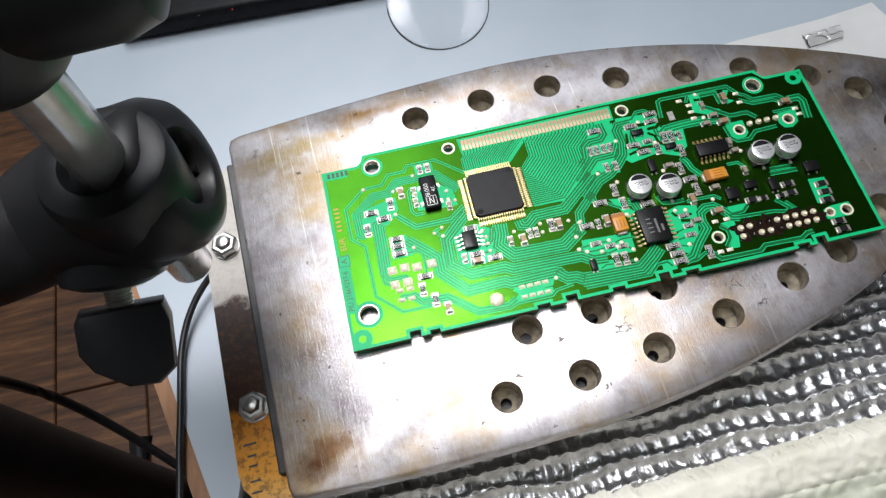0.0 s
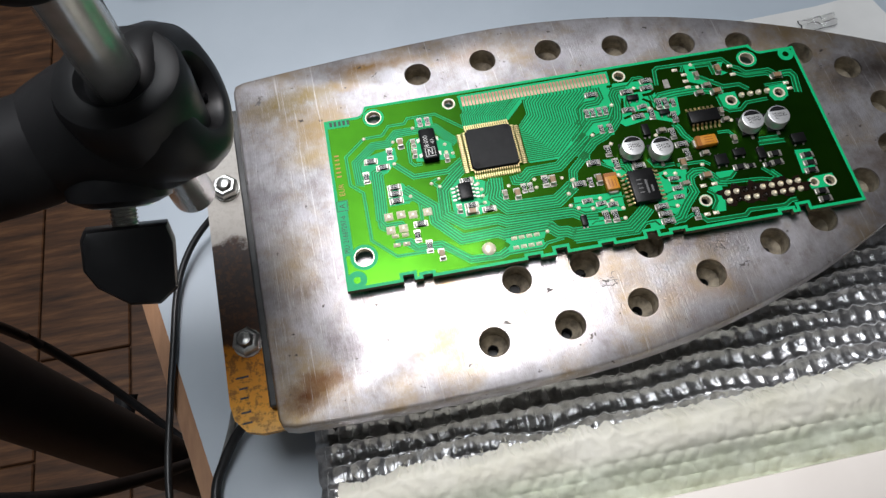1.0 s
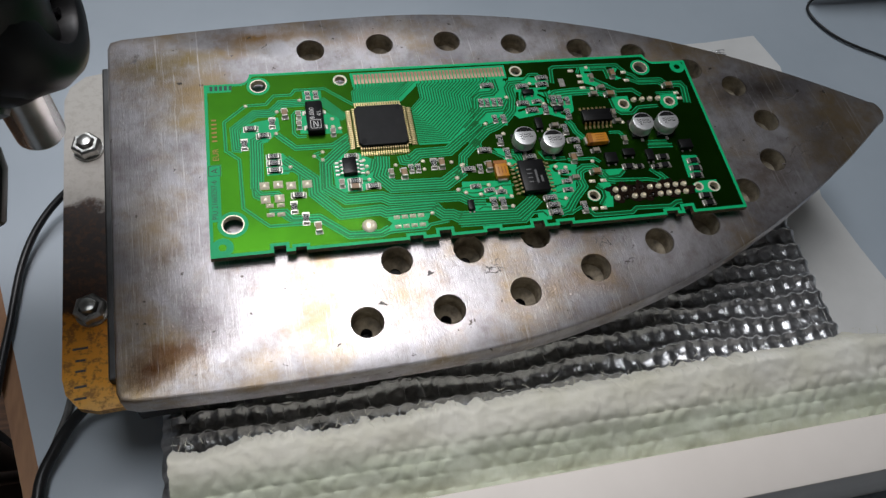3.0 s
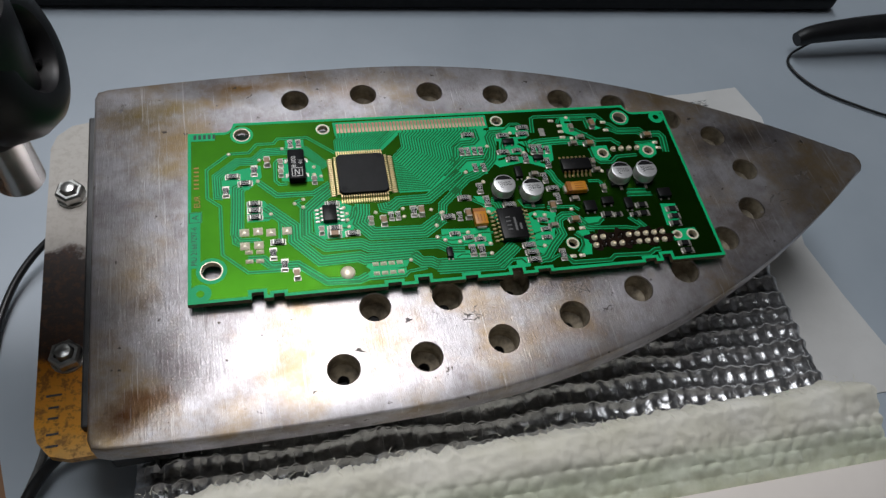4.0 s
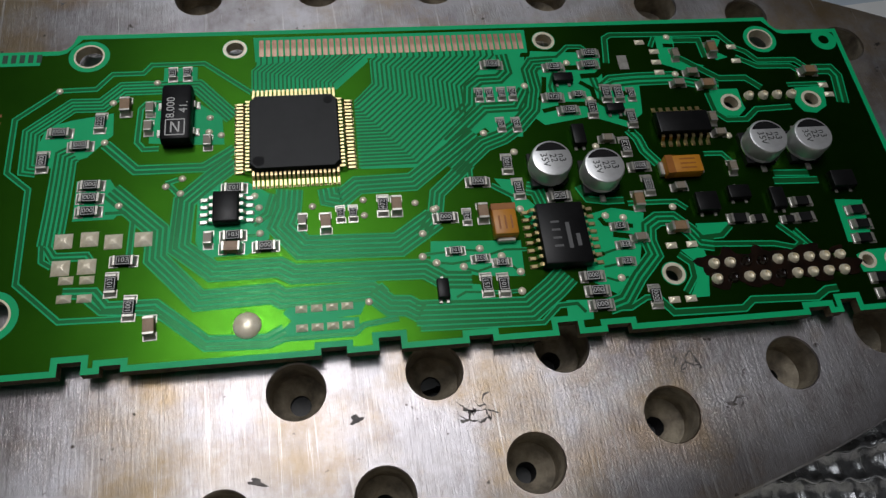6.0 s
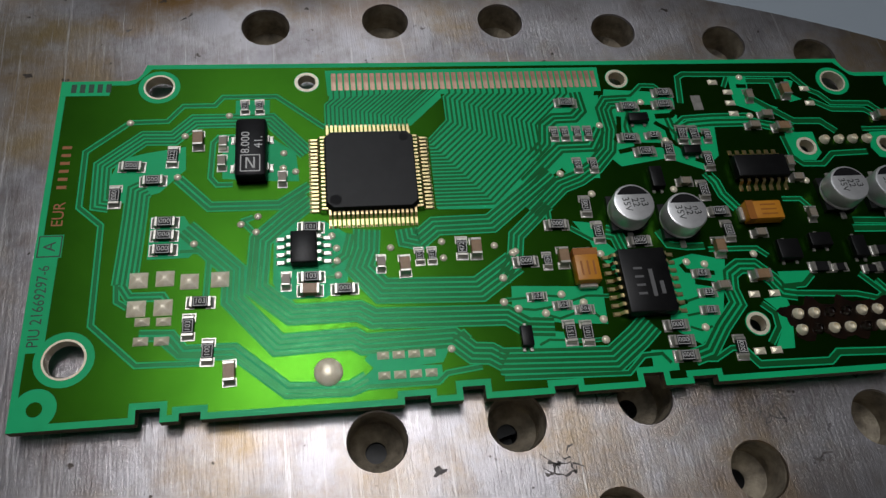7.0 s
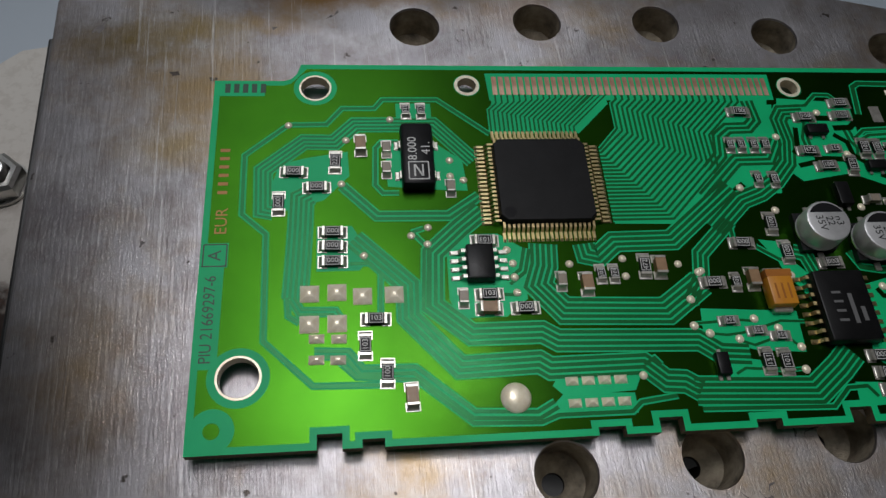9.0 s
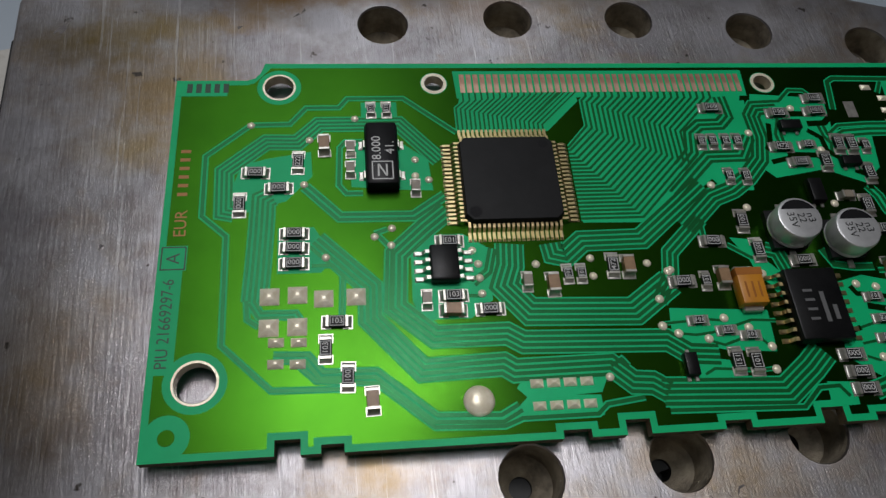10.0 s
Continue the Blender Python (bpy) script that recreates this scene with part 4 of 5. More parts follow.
def lead_mesh(reach, wide, drop, foot, mat):
    """Gull-wing lead along +x: out of the body, down, foot on its pad."""
    key = ("lead", reach, wide, drop, foot, mat.name)
    if key not in TEXTS:
        bm = bmesh.new()
        t = 0.16
        line = [(-0.3, drop), (reach * 0.28, drop), (reach * 0.5, 0.12), (reach, 0.12)]
        rows = []
        for x, z in line:
            rows.append([bm.verts.new(p) for p in ((x, -wide / 2, z), (x, wide / 2, z), (x, wide / 2, z + t), (x, -wide / 2, z + t))])
        for a, b in zip(rows, rows[1:]):
            for i in range(4):
                bm.faces.new((a[i], a[(i + 1) % 4], b[(i + 1) % 4], b[i]))
        bm.faces.new(rows[0])
        bm.faces.new(rows[-1])
        box(bm, reach - foot * 0.3, 0, 0.0, foot, wide * 1.25, 0.1, 0.02)
        v = [bm.verts.new(p) for p in ((reach, -wide * 0.5, 0.1), (reach, wide * 0.5, 0.1), (reach + foot * 0.18, wide * 0.5, 0.1), (reach + foot * 0.18, -wide * 0.5, 0.1), (reach, 0, 0.26))]
        for f in ((0, 1, 4), (1, 2, 4), (2, 3, 4), (3, 0, 4)):
            bm.faces.new([v[i] for i in f])
        TEXTS[key] = mesh_of("lead", bm, mat)
    return TEXTS[key]


def body_of(name, x, y, sx, sy, height, mat, label, bevel=0.25, lift=0.15, turn=0.0):
    bm = bmesh.new()
    box(bm, 0, 0, lift, sx, sy, height, bevel, 2, taper=0.97)
    ob = part(name, bm, mat, BOARD, label, True)
    ob.matrix_basis = pose(x * MM, y * MM, 0, 0, 0, turn)
    return ob


def quad_flat_chip():
    x, y, size = 40.1, 26.3, 13.5
    bm = bmesh.new()
    c = 0.9
    h = size / 2
    oct_pts = [(-h + c, -h), (h - c, -h), (h, -h + c), (h, h - c), (h - c, h), (-h + c, h), (-h, h - c), (-h, -h + c)]
    low = [bm.verts.new((a * 0.97, b * 0.97, 0.25)) for a, b in oct_pts]
    mid = [bm.verts.new((a, b, 0.85)) for a, b in oct_pts]
    high = [bm.verts.new((a * 0.975, b * 0.975, 1.62)) for a, b in oct_pts]
    lid = [bm.verts.new((a * 0.96, b * 0.96, 1.70)) for a, b in oct_pts]
    for a, b in ((low, mid), (mid, high), (high, lid)):
        for i in range(8):
            bm.faces.new((a[i], a[(i + 1) % 8], b[(i + 1) % 8], b[i]))
    bm.faces.new(lid)
    bm.faces.new(low)
    chip_body = part("quad_flat_chip", bm, MOULD, BOARD, "square black chip with leads on four sides")
    chip_body.matrix_basis = pose(x * MM, y * MM, 0)
    for a, b, r in ((-5.3, -5.3, 0.85), (5.2, 5.4, 0.7)):
        bm = bmesh.new()
        lathe(bm, [(r, 1.70), (r, 1.715), (0, 1.71)], 24, (a, b, 0), cap=False)
        part("moulded_dimple", bm, BLACK_PRINT, chip_body)
    me = lead_mesh(2.0, 0.34, 0.75, 1.5, GOLD_LEAD)
    for side in range(4):
        for i in range(20):
            off = (i - 9.5) * 0.65
            a = radians(90 * side)
            put("lead", me, chip_body, "", h * math.cos(a) - off * math.sin(a), h * math.sin(a) + off * math.cos(a), 0, 90 * side)


def small_outline_chip(x, y, sx, sy, height, count, pitch, along, label, reach=1.7, wide=0.45, mat=MOULD, name="small_outline_chip", lead_mat=TIN_LEAD):
    """A two-row chip; along: the rows run along x or y."""
    ob = body_of(name, x, y, sx, sy, height, mat, label)
    me = lead_mesh(reach, wide, 0.8, 0.9, lead_mat)
    for s in (0, 1):
        for i in range(count):
            off = (i - (count - 1) / 2) * pitch
            if along == "y":
                put("lead", me, ob, "", (sx / 2) * (1 - 2 * s), off, 0, 180 * s)
            else:
                put("lead", me, ob, "", off, (sy / 2) * (1 - 2 * s), 0, 90 + 180 * s)
    return ob


def crystal():
    ob = body_of("crystal_can", 22.8, 30.4, 4.6, 10.4, 2.1, GLOSS_BLACK, "black moulded crystal marked 8.000 41.", 0.55)
    letters("8.000", 1.75, WHITE_PRINT, ob, -0.7, 0.55, 2.28, 90)
    letters("41.", 1.75, WHITE_PRINT, ob, 1.15, 0.6, 2.28, 90)
    for x, y, sx, sy, turn in ((-1.35, -3.0, 0.16, 2.8, 0), (1.35, -3.0, 0.16, 2.8, 0), (0, -4.4, 2.7, 0.16, 0), (0, -1.65, 2.7, 0.16, 0),
                               (-0.55, -3.0, 0.22, 1.9, 0), (0.55, -3.0, 0.22, 1.9, 0), (0, -3.0, 0.22, 2.0, 28)):
        bm = bmesh.new()
        box(bm, x, y, 2.26, sx, sy, 0.02, turn=turn)
        part("print_mark", bm, WHITE_PRINT, ob)
    me = lead_mesh(0.75, 1.1, 0.5, 0.6, TIN_LEAD)
    for s, y in ((0, 2.4), (0, -2.6), (1, 2.4), (1, -2.6)):
        put("lead", me, ob, "", 2.25 * (1 - 2 * s), y, 0, 180 * s)


def tantalum(x, y, sx, sy, band_at):
    ob = body_of("tantalum_capacitor", x, y, sx, sy, 1.8, TANT, "orange moulded tantalum capacitor", 0.2, 0.2)
    bm = bmesh.new()
    if band_at == "y":
        box(bm, 0, sy * 0.38, 0.25, sx * 1.004, sy * 0.2, 1.77)
    else:
        box(bm, -sx * 0.38, 0, 0.25, sx * 0.2, sy * 1.004, 1.77)
    part("polarity_band", bm, TANT_BAND, ob, "darker orange band")
    for s in (-1, 1):
        bm = bmesh.new()
        if band_at == "y":
            box(bm, 0, s * (sy / 2 + 0.15), 0, sx * 0.75, 0.9, 0.9, 0.15)
        else:
            box(bm, s * (sx / 2 + 0.15), 0, 0, 0.9, sy * 0.75, 0.9, 0.15)
        part("terminal", bm, TIN_LEAD, ob)
    for i in range(3):
        bm = bmesh.new()
        if band_at == "y":
            box(bm, -sx * 0.25 + i * sx * 0.25, -sy * 0.12, 2.01, 0.28, sy * 0.42, 0.012)
        else:
            box(bm, sx * 0.1, -sy * 0.25 + i * sy * 0.25, 2.01, sx * 0.42, 0.26, 0.012)
        part("print_bar", bm, TANT_BAND, ob)


def can_capacitor(x, y, turn):
    bm = bmesh.new()
    lathe(bm, [(2.5, 0.9), (3.1, 0.95), (3.15, 1.15), (2.95, 1.4), (3.15, 1.65), (3.15, 3.7), (3.0, 4.02), (2.75, 4.1), (0, 4.1)], 40)
    ob = part("can_capacitor", bm, CAN, BOARD, "silver aluminium can capacitor marked 22 35V", True)
    ob.matrix_basis = pose(x * MM, y * MM, 0, 0, 0, turn)
    bm = bmesh.new()
    pts = [(-2.9, -2.9), (2.0, -2.9), (2.9, -2.0), (2.9, 2.0), (2.0, 2.9), (-2.9, 2.9)]
    slab(bm, pts, 0.05, 0.95)
    part("plastic_base", bm, BLACK_PLASTIC, ob, "black plastic base")
    bm = bmesh.new()
    arc = [(2.72 * math.cos(a), 2.72 * math.sin(a)) for a in [radians(28 + 124 * i / 16) for i in range(17)]]
    slab(bm, arc, 4.102, 4.12)
    part("polarity_mark", bm, BLACK_PRINT, ob, "black printed segment")
    letters("n3", 1.5, BLACK_PRINT, ob, 1.45, -0.1, 4.125, -84)
    letters("22", 1.5, BLACK_PRINT, ob, 0.15, -0.1, 4.125, -84)
    letters("35V", 1.5, BLACK_PRINT, ob, -1.2, -0.35, 4.125, -84)
    for s in (-1, 1):
        bm = bmesh.new()
        box(bm, 0, s * 3.6, 0, 0.9, 1.3, 0.35, 0.1)
        part("terminal", bm, TIN_LEAD, ob)


def black_pack(x, y, sx, sy, height, turn=0.0):
    """A small black three-terminal package."""
    ob = body_of("transistor", x, y, sx, sy, height, MOULD, "small black moulded transistor", 0.15, 0.12, turn)
    for a, b in ((-sx * 0.3, -sy / 2), (sx * 0.3, -sy / 2), (0, sy / 2)):
        bm = bmesh.new()
        box(bm, a, b, 0, 0.5, 1.1, 0.25, 0.06)
        part("lead", bm, TIN_LEAD, ob)


def via(x, y, r=0.55):
    key = ("via", r)
    if key not in TEXTS:
        bm = bmesh.new()
        lathe(bm, [(r, 0.0), (r * 0.98, 0.06), (r * 0.7, 0.22), (r * 0.3, 0.3), (0, 0.31)], 16, cap=False)
        TEXTS[key] = mesh_of("solder_dot", bm, SOLDER, True)
    put("solder_dot", TEXTS[key], BOARD, "", x + 0.0, y, 0.012)


def pin_joint(x, y, wet=True):
    key = ("pin", wet)
    if key not in TEXTS:
        bm = bmesh.new()
        lathe(bm, [(0.88, 0.0), (0.80, 0.25), (0.68, 0.5), (0.56, 0.75), (0.48, 0.80), (0.40, 0.45), (0, 0.30)], 16, cap=False)
        TEXTS[key] = mesh_of("pin_joint", bm, SOLDER if wet else FLUX, True)
    put("pin_joint", TEXTS[key], BOARD, "", x, y, 0.02)


quad_flat_chip()
small_outline_chip(30.1, 13.9, 3.7, 5.1, 1.5, 4, 1.22, "y", "small black eight-lead chip", 1.8, 0.5)
amis = small_outline_chip(78.2, 6.1, 7.3, 10.2, 1.8, 8, 1.27, "y", "black sixteen-lead chip with pale marking", 1.7, 0.5, lead_mat=GOLD_LEAD)
small_outline_chip(101.7, 24.8, 9.0, 4.1, 1.6, 7, 1.27, "x", "black fourteen-lead chip", 1.6, 0.5, lead_mat=GOLD_LEAD)
crystal()
tantalum(69.8, 8.9, 3.6, 5.2, "y")
tantalum(99.4, 16.6, 6.0, 3.2, "x")
for x, y in ((78.0, 17.5), (85.8, 15.8), (113.3, 19.5), (120.9, 19.5)):
    can_capacitor(x, y, 0)


def chip_marks():
    for x, y, sx, sy in ((-1.2, -2.2, 1.3, 0.35), (-1.2, -0.9, 1.3, 0.35), (-1.2, 0.4, 1.3, 0.35), (-1.2, 1.7, 1.3, 0.35), (0.6, -0.6, 0.6, 4.2), (1.9, -1.4, 0.6, 2.0)):
        bm = bmesh.new()
        box(bm, x, y, 1.96, sx, sy, 0.012)
        part("print_bar", bm, GREY_PRINT, amis)


chip_marks()

# zero-ohm links and numbered resistors on the open half
resistor(5.9, 28.6); resistor(9.0, 26.1); resistor(11.1, 19.2); resistor(11.1, 17.1); resistor(11.1, 14.9); resistor(35.5, 7.7)
resistor(11.5, 30.2, 90, "222"); resistor(4.0, 23.7, 90); resistor(15.0, 3.4, 90, "103"); resistor(17.6, -0.2, 90, "100")
resistor(16.4, 6.8, 0, "103"); resistor(31.1, 17.5, 180, "103"); resistor(31.0, 9.7, 0, "103")
resistor(52.4, 13.2, 90, "472")
small_resistor(21.6, 39.0, 90, "333"); small_resistor(23.8, 39.0, 90, "333"); small_resistor(46.2, 12.2, 90); small_resistor(48.0, 12.2, 90)
capacitor(15.0, 32.9, 90); capacitor(20.4, -3.2, 90, True); capacitor(44.0, 10.8, 90); capacitor(54.4, 13.0, 90)
small_capacitor(18.6, 32.3); small_capacitor(18.5, 28.9); small_capacitor(27.2, 25.8, 90, False); small_capacitor(27.6, 9.3); small_capacitor(40.7, 11.3)
capacitor(30.8, 7.7, 0)
# crowded half
resistor(72.4, 38.7, 0, "100"); resistor(82.8, 37.7, 0, "100"); resistor(89.4, 40.4, 0, "103"); resistor(88.9, 38.0, 0, "101"); resistor(81.6, 31.5, 0, "472")
resistor(83.7, 28.8, 0, "100"); resistor(67.0, 16.3, 0); resistor(61.4, 10.5, 0); resistor(79.1, 13.0, 0); resistor(92.9, 17.5, 0, "100")
small_resistor(85.8, 31.9, 0); small_resistor(87.3, 7.3, 0); small_resistor(87.5, 4.2, 0, "222"); small_resistor(87.1, 1.5, 0, "221")
small_resistor(62.2, 5.0, 0); small_resistor(65.7, 3.5, 0); small_resistor(68.7, 2.7, 0)
for x in (69.5, 71.2, 73.2, 75.0):
    small_resistor(x, 32.7, 90, "100")
small_resistor(72.2, 26.7, 90, "100"); small_resistor(74.7, 26.6, 90, "100")
resistor(90.7, 32.0, 90, "102"); resistor(92.7, 31.9, 90, "102"); small_resistor(94.9, 31.6, 90); resistor(87.7, 29.0, 90, "151"); resistor(93.8, 26.8, 90, "100")
resistor(91.5, 21.4, 90, "222"); resistor(72.0, 19.3, 90, "100"); resistor(73.1, 14.8, 90, "100"); resistor(93.5, 14.1, 90, "222"); resistor(90.1, -4.3, 90)
resistor(66.0, -0.6, 90, "151"); resistor(68.4, -0.8, 90, "101"); small_resistor(64.6, 10.5, 90)
resistor(81.5, -0.5, 0); resistor(81.8, -2.8, 0); resistor(81.9, -5.0, 0)
small_capacitor(104.5, 39.5, 90, False); small_capacitor(106.4, 35.5, 0); small_capacitor(103.5, 33.3, 0); capacitor(108.4, 32.8, 0); capacitor(111.3, 40.4, 90)
capacitor(127.5, 34.8, 0); small_capacitor(98.4, 13.4, 0); small_capacitor(88.8, 22.9, 0); capacitor(67.0, 10.9, 90, True); capacitor(91.2, 11.4, 90, True)
capacitor(96.4, 6.4, 0); small_capacitor(90.0, 5.1, 0, False)
resistor(117.4, 9.6, 0, ""); resistor(117.0, 6.8, 0, ""); resistor(126.0, 7.5, 0, ""); resistor(125.9, 5.0, 0, ""); resistor(125.4, 2.6, 0, "")
resistor(125.6, -4.1, 0, ""); resistor(125.7, -6.5, 0, ""); resistor(106.4, 7.3, 0, ""); small_resistor(109.4, 7.1, 0, ""); small_resistor(114.4, 6.6, 0, "")
small_capacitor(108.0, 16.4, 90); small_capacitor(107.4, 26.0, 90); small_capacitor(107.8, 23.0, 0)
# black packages
black_pack(83.8, 35.1, 3.4, 1.7, 1.0); black_pack(91.3, 28.6, 3.0, 1.6, 1.0); black_pack(59.7, -0.9, 1.7, 3.0, 1.0, 0)
black_pack(84.1, 23.6, 2.1, 3.8, 1.2); black_pack(101.8, 10.2, 3.6, 3.3, 1.2); black_pack(107.4, 11.6, 3.6, 2.3, 1.1); black_pack(113.4, 10.2, 2.3, 3.6, 1.1)
black_pack(125.2, 12.8, 4.0, 3.0, 1.3)
# bare and tinned pads
pad(95.1, 38.4, 1.7, 3.0, mat=TIN_LEAD)
for x, y in ((8.2, 10.5), (11.6, 10.6), (14.8, 10.0), (18.8, 10.1), (8.2, 6.4), (11.6, 6.4)):
    pad(x, y, 2.4, 2.3, dome=0.45, name="solder_land")
for x, y in ((9.1, 4.5), (11.8, 4.4), (9.1, 1.8), (11.7, 1.7)):
    pad(x, y, 1.9, 1.2, dome=0.45, name="solder_land")
for i in range(4):
    pad(40.1 + 2.07 * i, -2.15, 1.6, 1.1, dome=0.5, name="solder_land")
    pad(40.1 + 2.07 * i, -4.9, 1.6, 1.1, dome=0.5, name="solder_land")
for x, y in ((101.2, 40.5), (101.0, 38.2), (101.0, 36.0), (115.4, 41.0), (115.4, 37.9), (129.5, 32.0), (129.9, 30.0), (94.6, 3.6), (97.8, 3.6), (92.8, -5.0), (95.3, -5.0), (99.0, 42.6)):
    pad(x, y, 1.7, 1.0, dome=0.3, name="solder_land")


def test_point():
    bm = bmesh.new()
    lathe(bm, [(1.9, 0.0), (1.85, 0.2), (1.4, 0.55), (0.7, 0.75), (0, 0.8)], 28, (32.9, -3.9, 0.01), cap=False)
    part("solder_dome", bm, SOLDER, BOARD, "large round solder dome", True)


test_point()
for x, y in ((5.0, 36.5), (13.0, 33.9), (19.3, 37.5), (12.3, 26.7), (27.4, 30.4), (27.3, 27.8), (29.1, 27.1), (23.7, 19.7), (21.4, 18.5), (23.5, 17.2),
             (15.1, 15.7), (34.0, 16.1), (34.6, 14.1), (34.6, 12.1), (34.7, 9.9), (42.2, 13.8), (49.6, 14.4), (49.6, 11.8), (57.2, 13.4), (60.2, 12.3), (49.3, -1.8)):
    via(x, y)
for x, y in ((104.2, 43.6), (103.7, 35.5), (85.6, 9.3), (88.3, 8.8), (85.8, -1.0), (57.8, 8.2), (57.4, 4.5), (59.3, 3.4), (63.1, 2.5), (65.8, 5.2), (68.8, 3.8), (71.2, 1.1),
             (70.9, -1.9), (77.3, 34.2), (85.3, 38.7), (87.8, 31.0), (69.2, 25.3), (73.5, 21.5), (59.8, 12.1), (72.8, 11.3), (86.8, 21.8), (109.4, 22.6), (96.5, 10.1)):
    via(x, y, 0.6)


def contact_strip():
    """Row of worn contacts near the far edge."""
    bm = bmesh.new()
    box(bm, 0, 0, 0, 0.74, 3.4, 0.05, 0.015)
    me = mesh_of("contact", bm, COPPER_PAD)
    for i in range(43):
        put("contact", me, BOARD, "", 35.2 + 1.022 * i, 43.75, 0.008)


contact_strip()
for x in (115.3, 117.9, 120.4, 123.0):
    pin_joint(x, 30.3)


def pin_field():
    """Double row of pin joints in burnt flux."""
    for i in range(26):
        x, y = 100.0 + 0.86 * i + random.uniform(-0.4, 0.4), (0.5, -2.0, -0.8)[i % 3] + random.uniform(-0.5, 0.5)
        size = random.uniform(1.3, 2.2) * (0.75 if i > 20 else 1.0)
        bm = bmesh.new()
        edge = []
        for k in range(18):
            a = 2 * math.pi * k / 18
            r = size * (1 + 0.22 * math.sin(3 * a + i) + 0.14 * math.sin(5 * a + 2 * i))
            edge.append((x + 1.15 * r * math.cos(a), y + 0.85 * r * math.sin(a)))
        slab(bm, edge, 0.0, 0.05 + 0.006 * i)
        part("flux_residue", bm, FLUX, BOARD, "dark burnt flux residue")
    for i in range(9):
        pin_joint(100.3 + 2.52 * i, 0.15, i not in (2, 3))
        pin_joint(100.1 + 2.52 * i, -2.3, i not in (1, 4))


pin_field()


# ---- mat, wool and loose things under the plate ----
def foil_mat():
    """Aluminium-faced woven mat with raised ribs both ways."""
    bm = bmesh.new()
    nx, ny, x0, x1, y0, y1 = 330, 170, -23.5, 176.0, -60.0, 58.0
    rows = []
    for j in range(ny + 1):
        row = []
        for i in range(nx + 1):
            x, y = x0 + (x1 - x0) * i / nx, y0 + (y1 - y0) * j / ny
            wob = noise.noise(Vector((x * 0.05, y * 0.05, 3.0)))
            a = abs(math.cos(math.pi * (y + 2.6 * wob) / 5.8)) ** 5
            b = abs(math.cos(math.pi * (x + 2.2 * wob) / 4.7)) ** 4
            z = 10.9 + 1.15 * a + 0.5 * b * (1 - 0.6 * a) + 0.5 * noise.noise(Vector((x * 0.28, y * 0.28, 0.0))) + 0.34 * noise.noise(Vector((x * 0.8, y * 0.8, 7.0)))
            edge = min(i, nx - i) * (x1 - x0) / nx
            z -= 2.2 * max(0.0, 1 - edge / 4.0) ** 2
            row.append(bm.verts.new((x + 0.7 * noise.noise(Vector((0.0, y * 0.3, 9.0))), y, z)))
        rows.append(row)
    for a, b in zip(rows, rows[1:]):
        for i in range(nx):
            bm.faces.new((a[i], a[i + 1], b[i + 1], b[i]))
    rim = [e for e in bm.edges if e.is_boundary]
    down = bmesh.ops.extrude_edge_only(bm, edges=rim)["geom"]
    for v in down:
        if isinstance(v, bmesh.types.BMVert):
            v.co.z = 0.6
    ob = part("foil_mat", bm, FOIL, None, smooth=True)
    # Creases as thin tubes; the glint along them is put into the colour.
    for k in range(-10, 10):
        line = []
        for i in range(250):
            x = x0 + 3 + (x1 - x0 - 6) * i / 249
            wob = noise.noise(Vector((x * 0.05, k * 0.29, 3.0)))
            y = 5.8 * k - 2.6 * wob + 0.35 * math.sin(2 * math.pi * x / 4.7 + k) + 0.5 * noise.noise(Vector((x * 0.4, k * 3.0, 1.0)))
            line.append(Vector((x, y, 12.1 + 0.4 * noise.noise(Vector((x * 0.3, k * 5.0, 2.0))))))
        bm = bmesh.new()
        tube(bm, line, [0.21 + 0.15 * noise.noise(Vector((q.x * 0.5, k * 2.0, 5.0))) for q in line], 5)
        part("foil_crease", bm, FOIL_GLINT, ob, "thin foil crease with its glint in a paler colour", True)
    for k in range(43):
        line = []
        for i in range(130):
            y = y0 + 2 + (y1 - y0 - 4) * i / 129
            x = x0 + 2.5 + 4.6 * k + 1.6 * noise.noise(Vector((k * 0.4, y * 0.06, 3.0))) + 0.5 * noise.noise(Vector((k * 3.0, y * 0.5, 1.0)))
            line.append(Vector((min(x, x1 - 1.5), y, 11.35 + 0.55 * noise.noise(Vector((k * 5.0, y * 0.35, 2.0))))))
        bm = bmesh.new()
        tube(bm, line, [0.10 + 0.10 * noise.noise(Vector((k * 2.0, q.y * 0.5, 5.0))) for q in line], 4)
        part("foil_crease", bm, FOIL_GLINT, ob, "", True)
    tagged(ob, "silver foil-faced woven insulating mat lying under the hot plate", "mat")


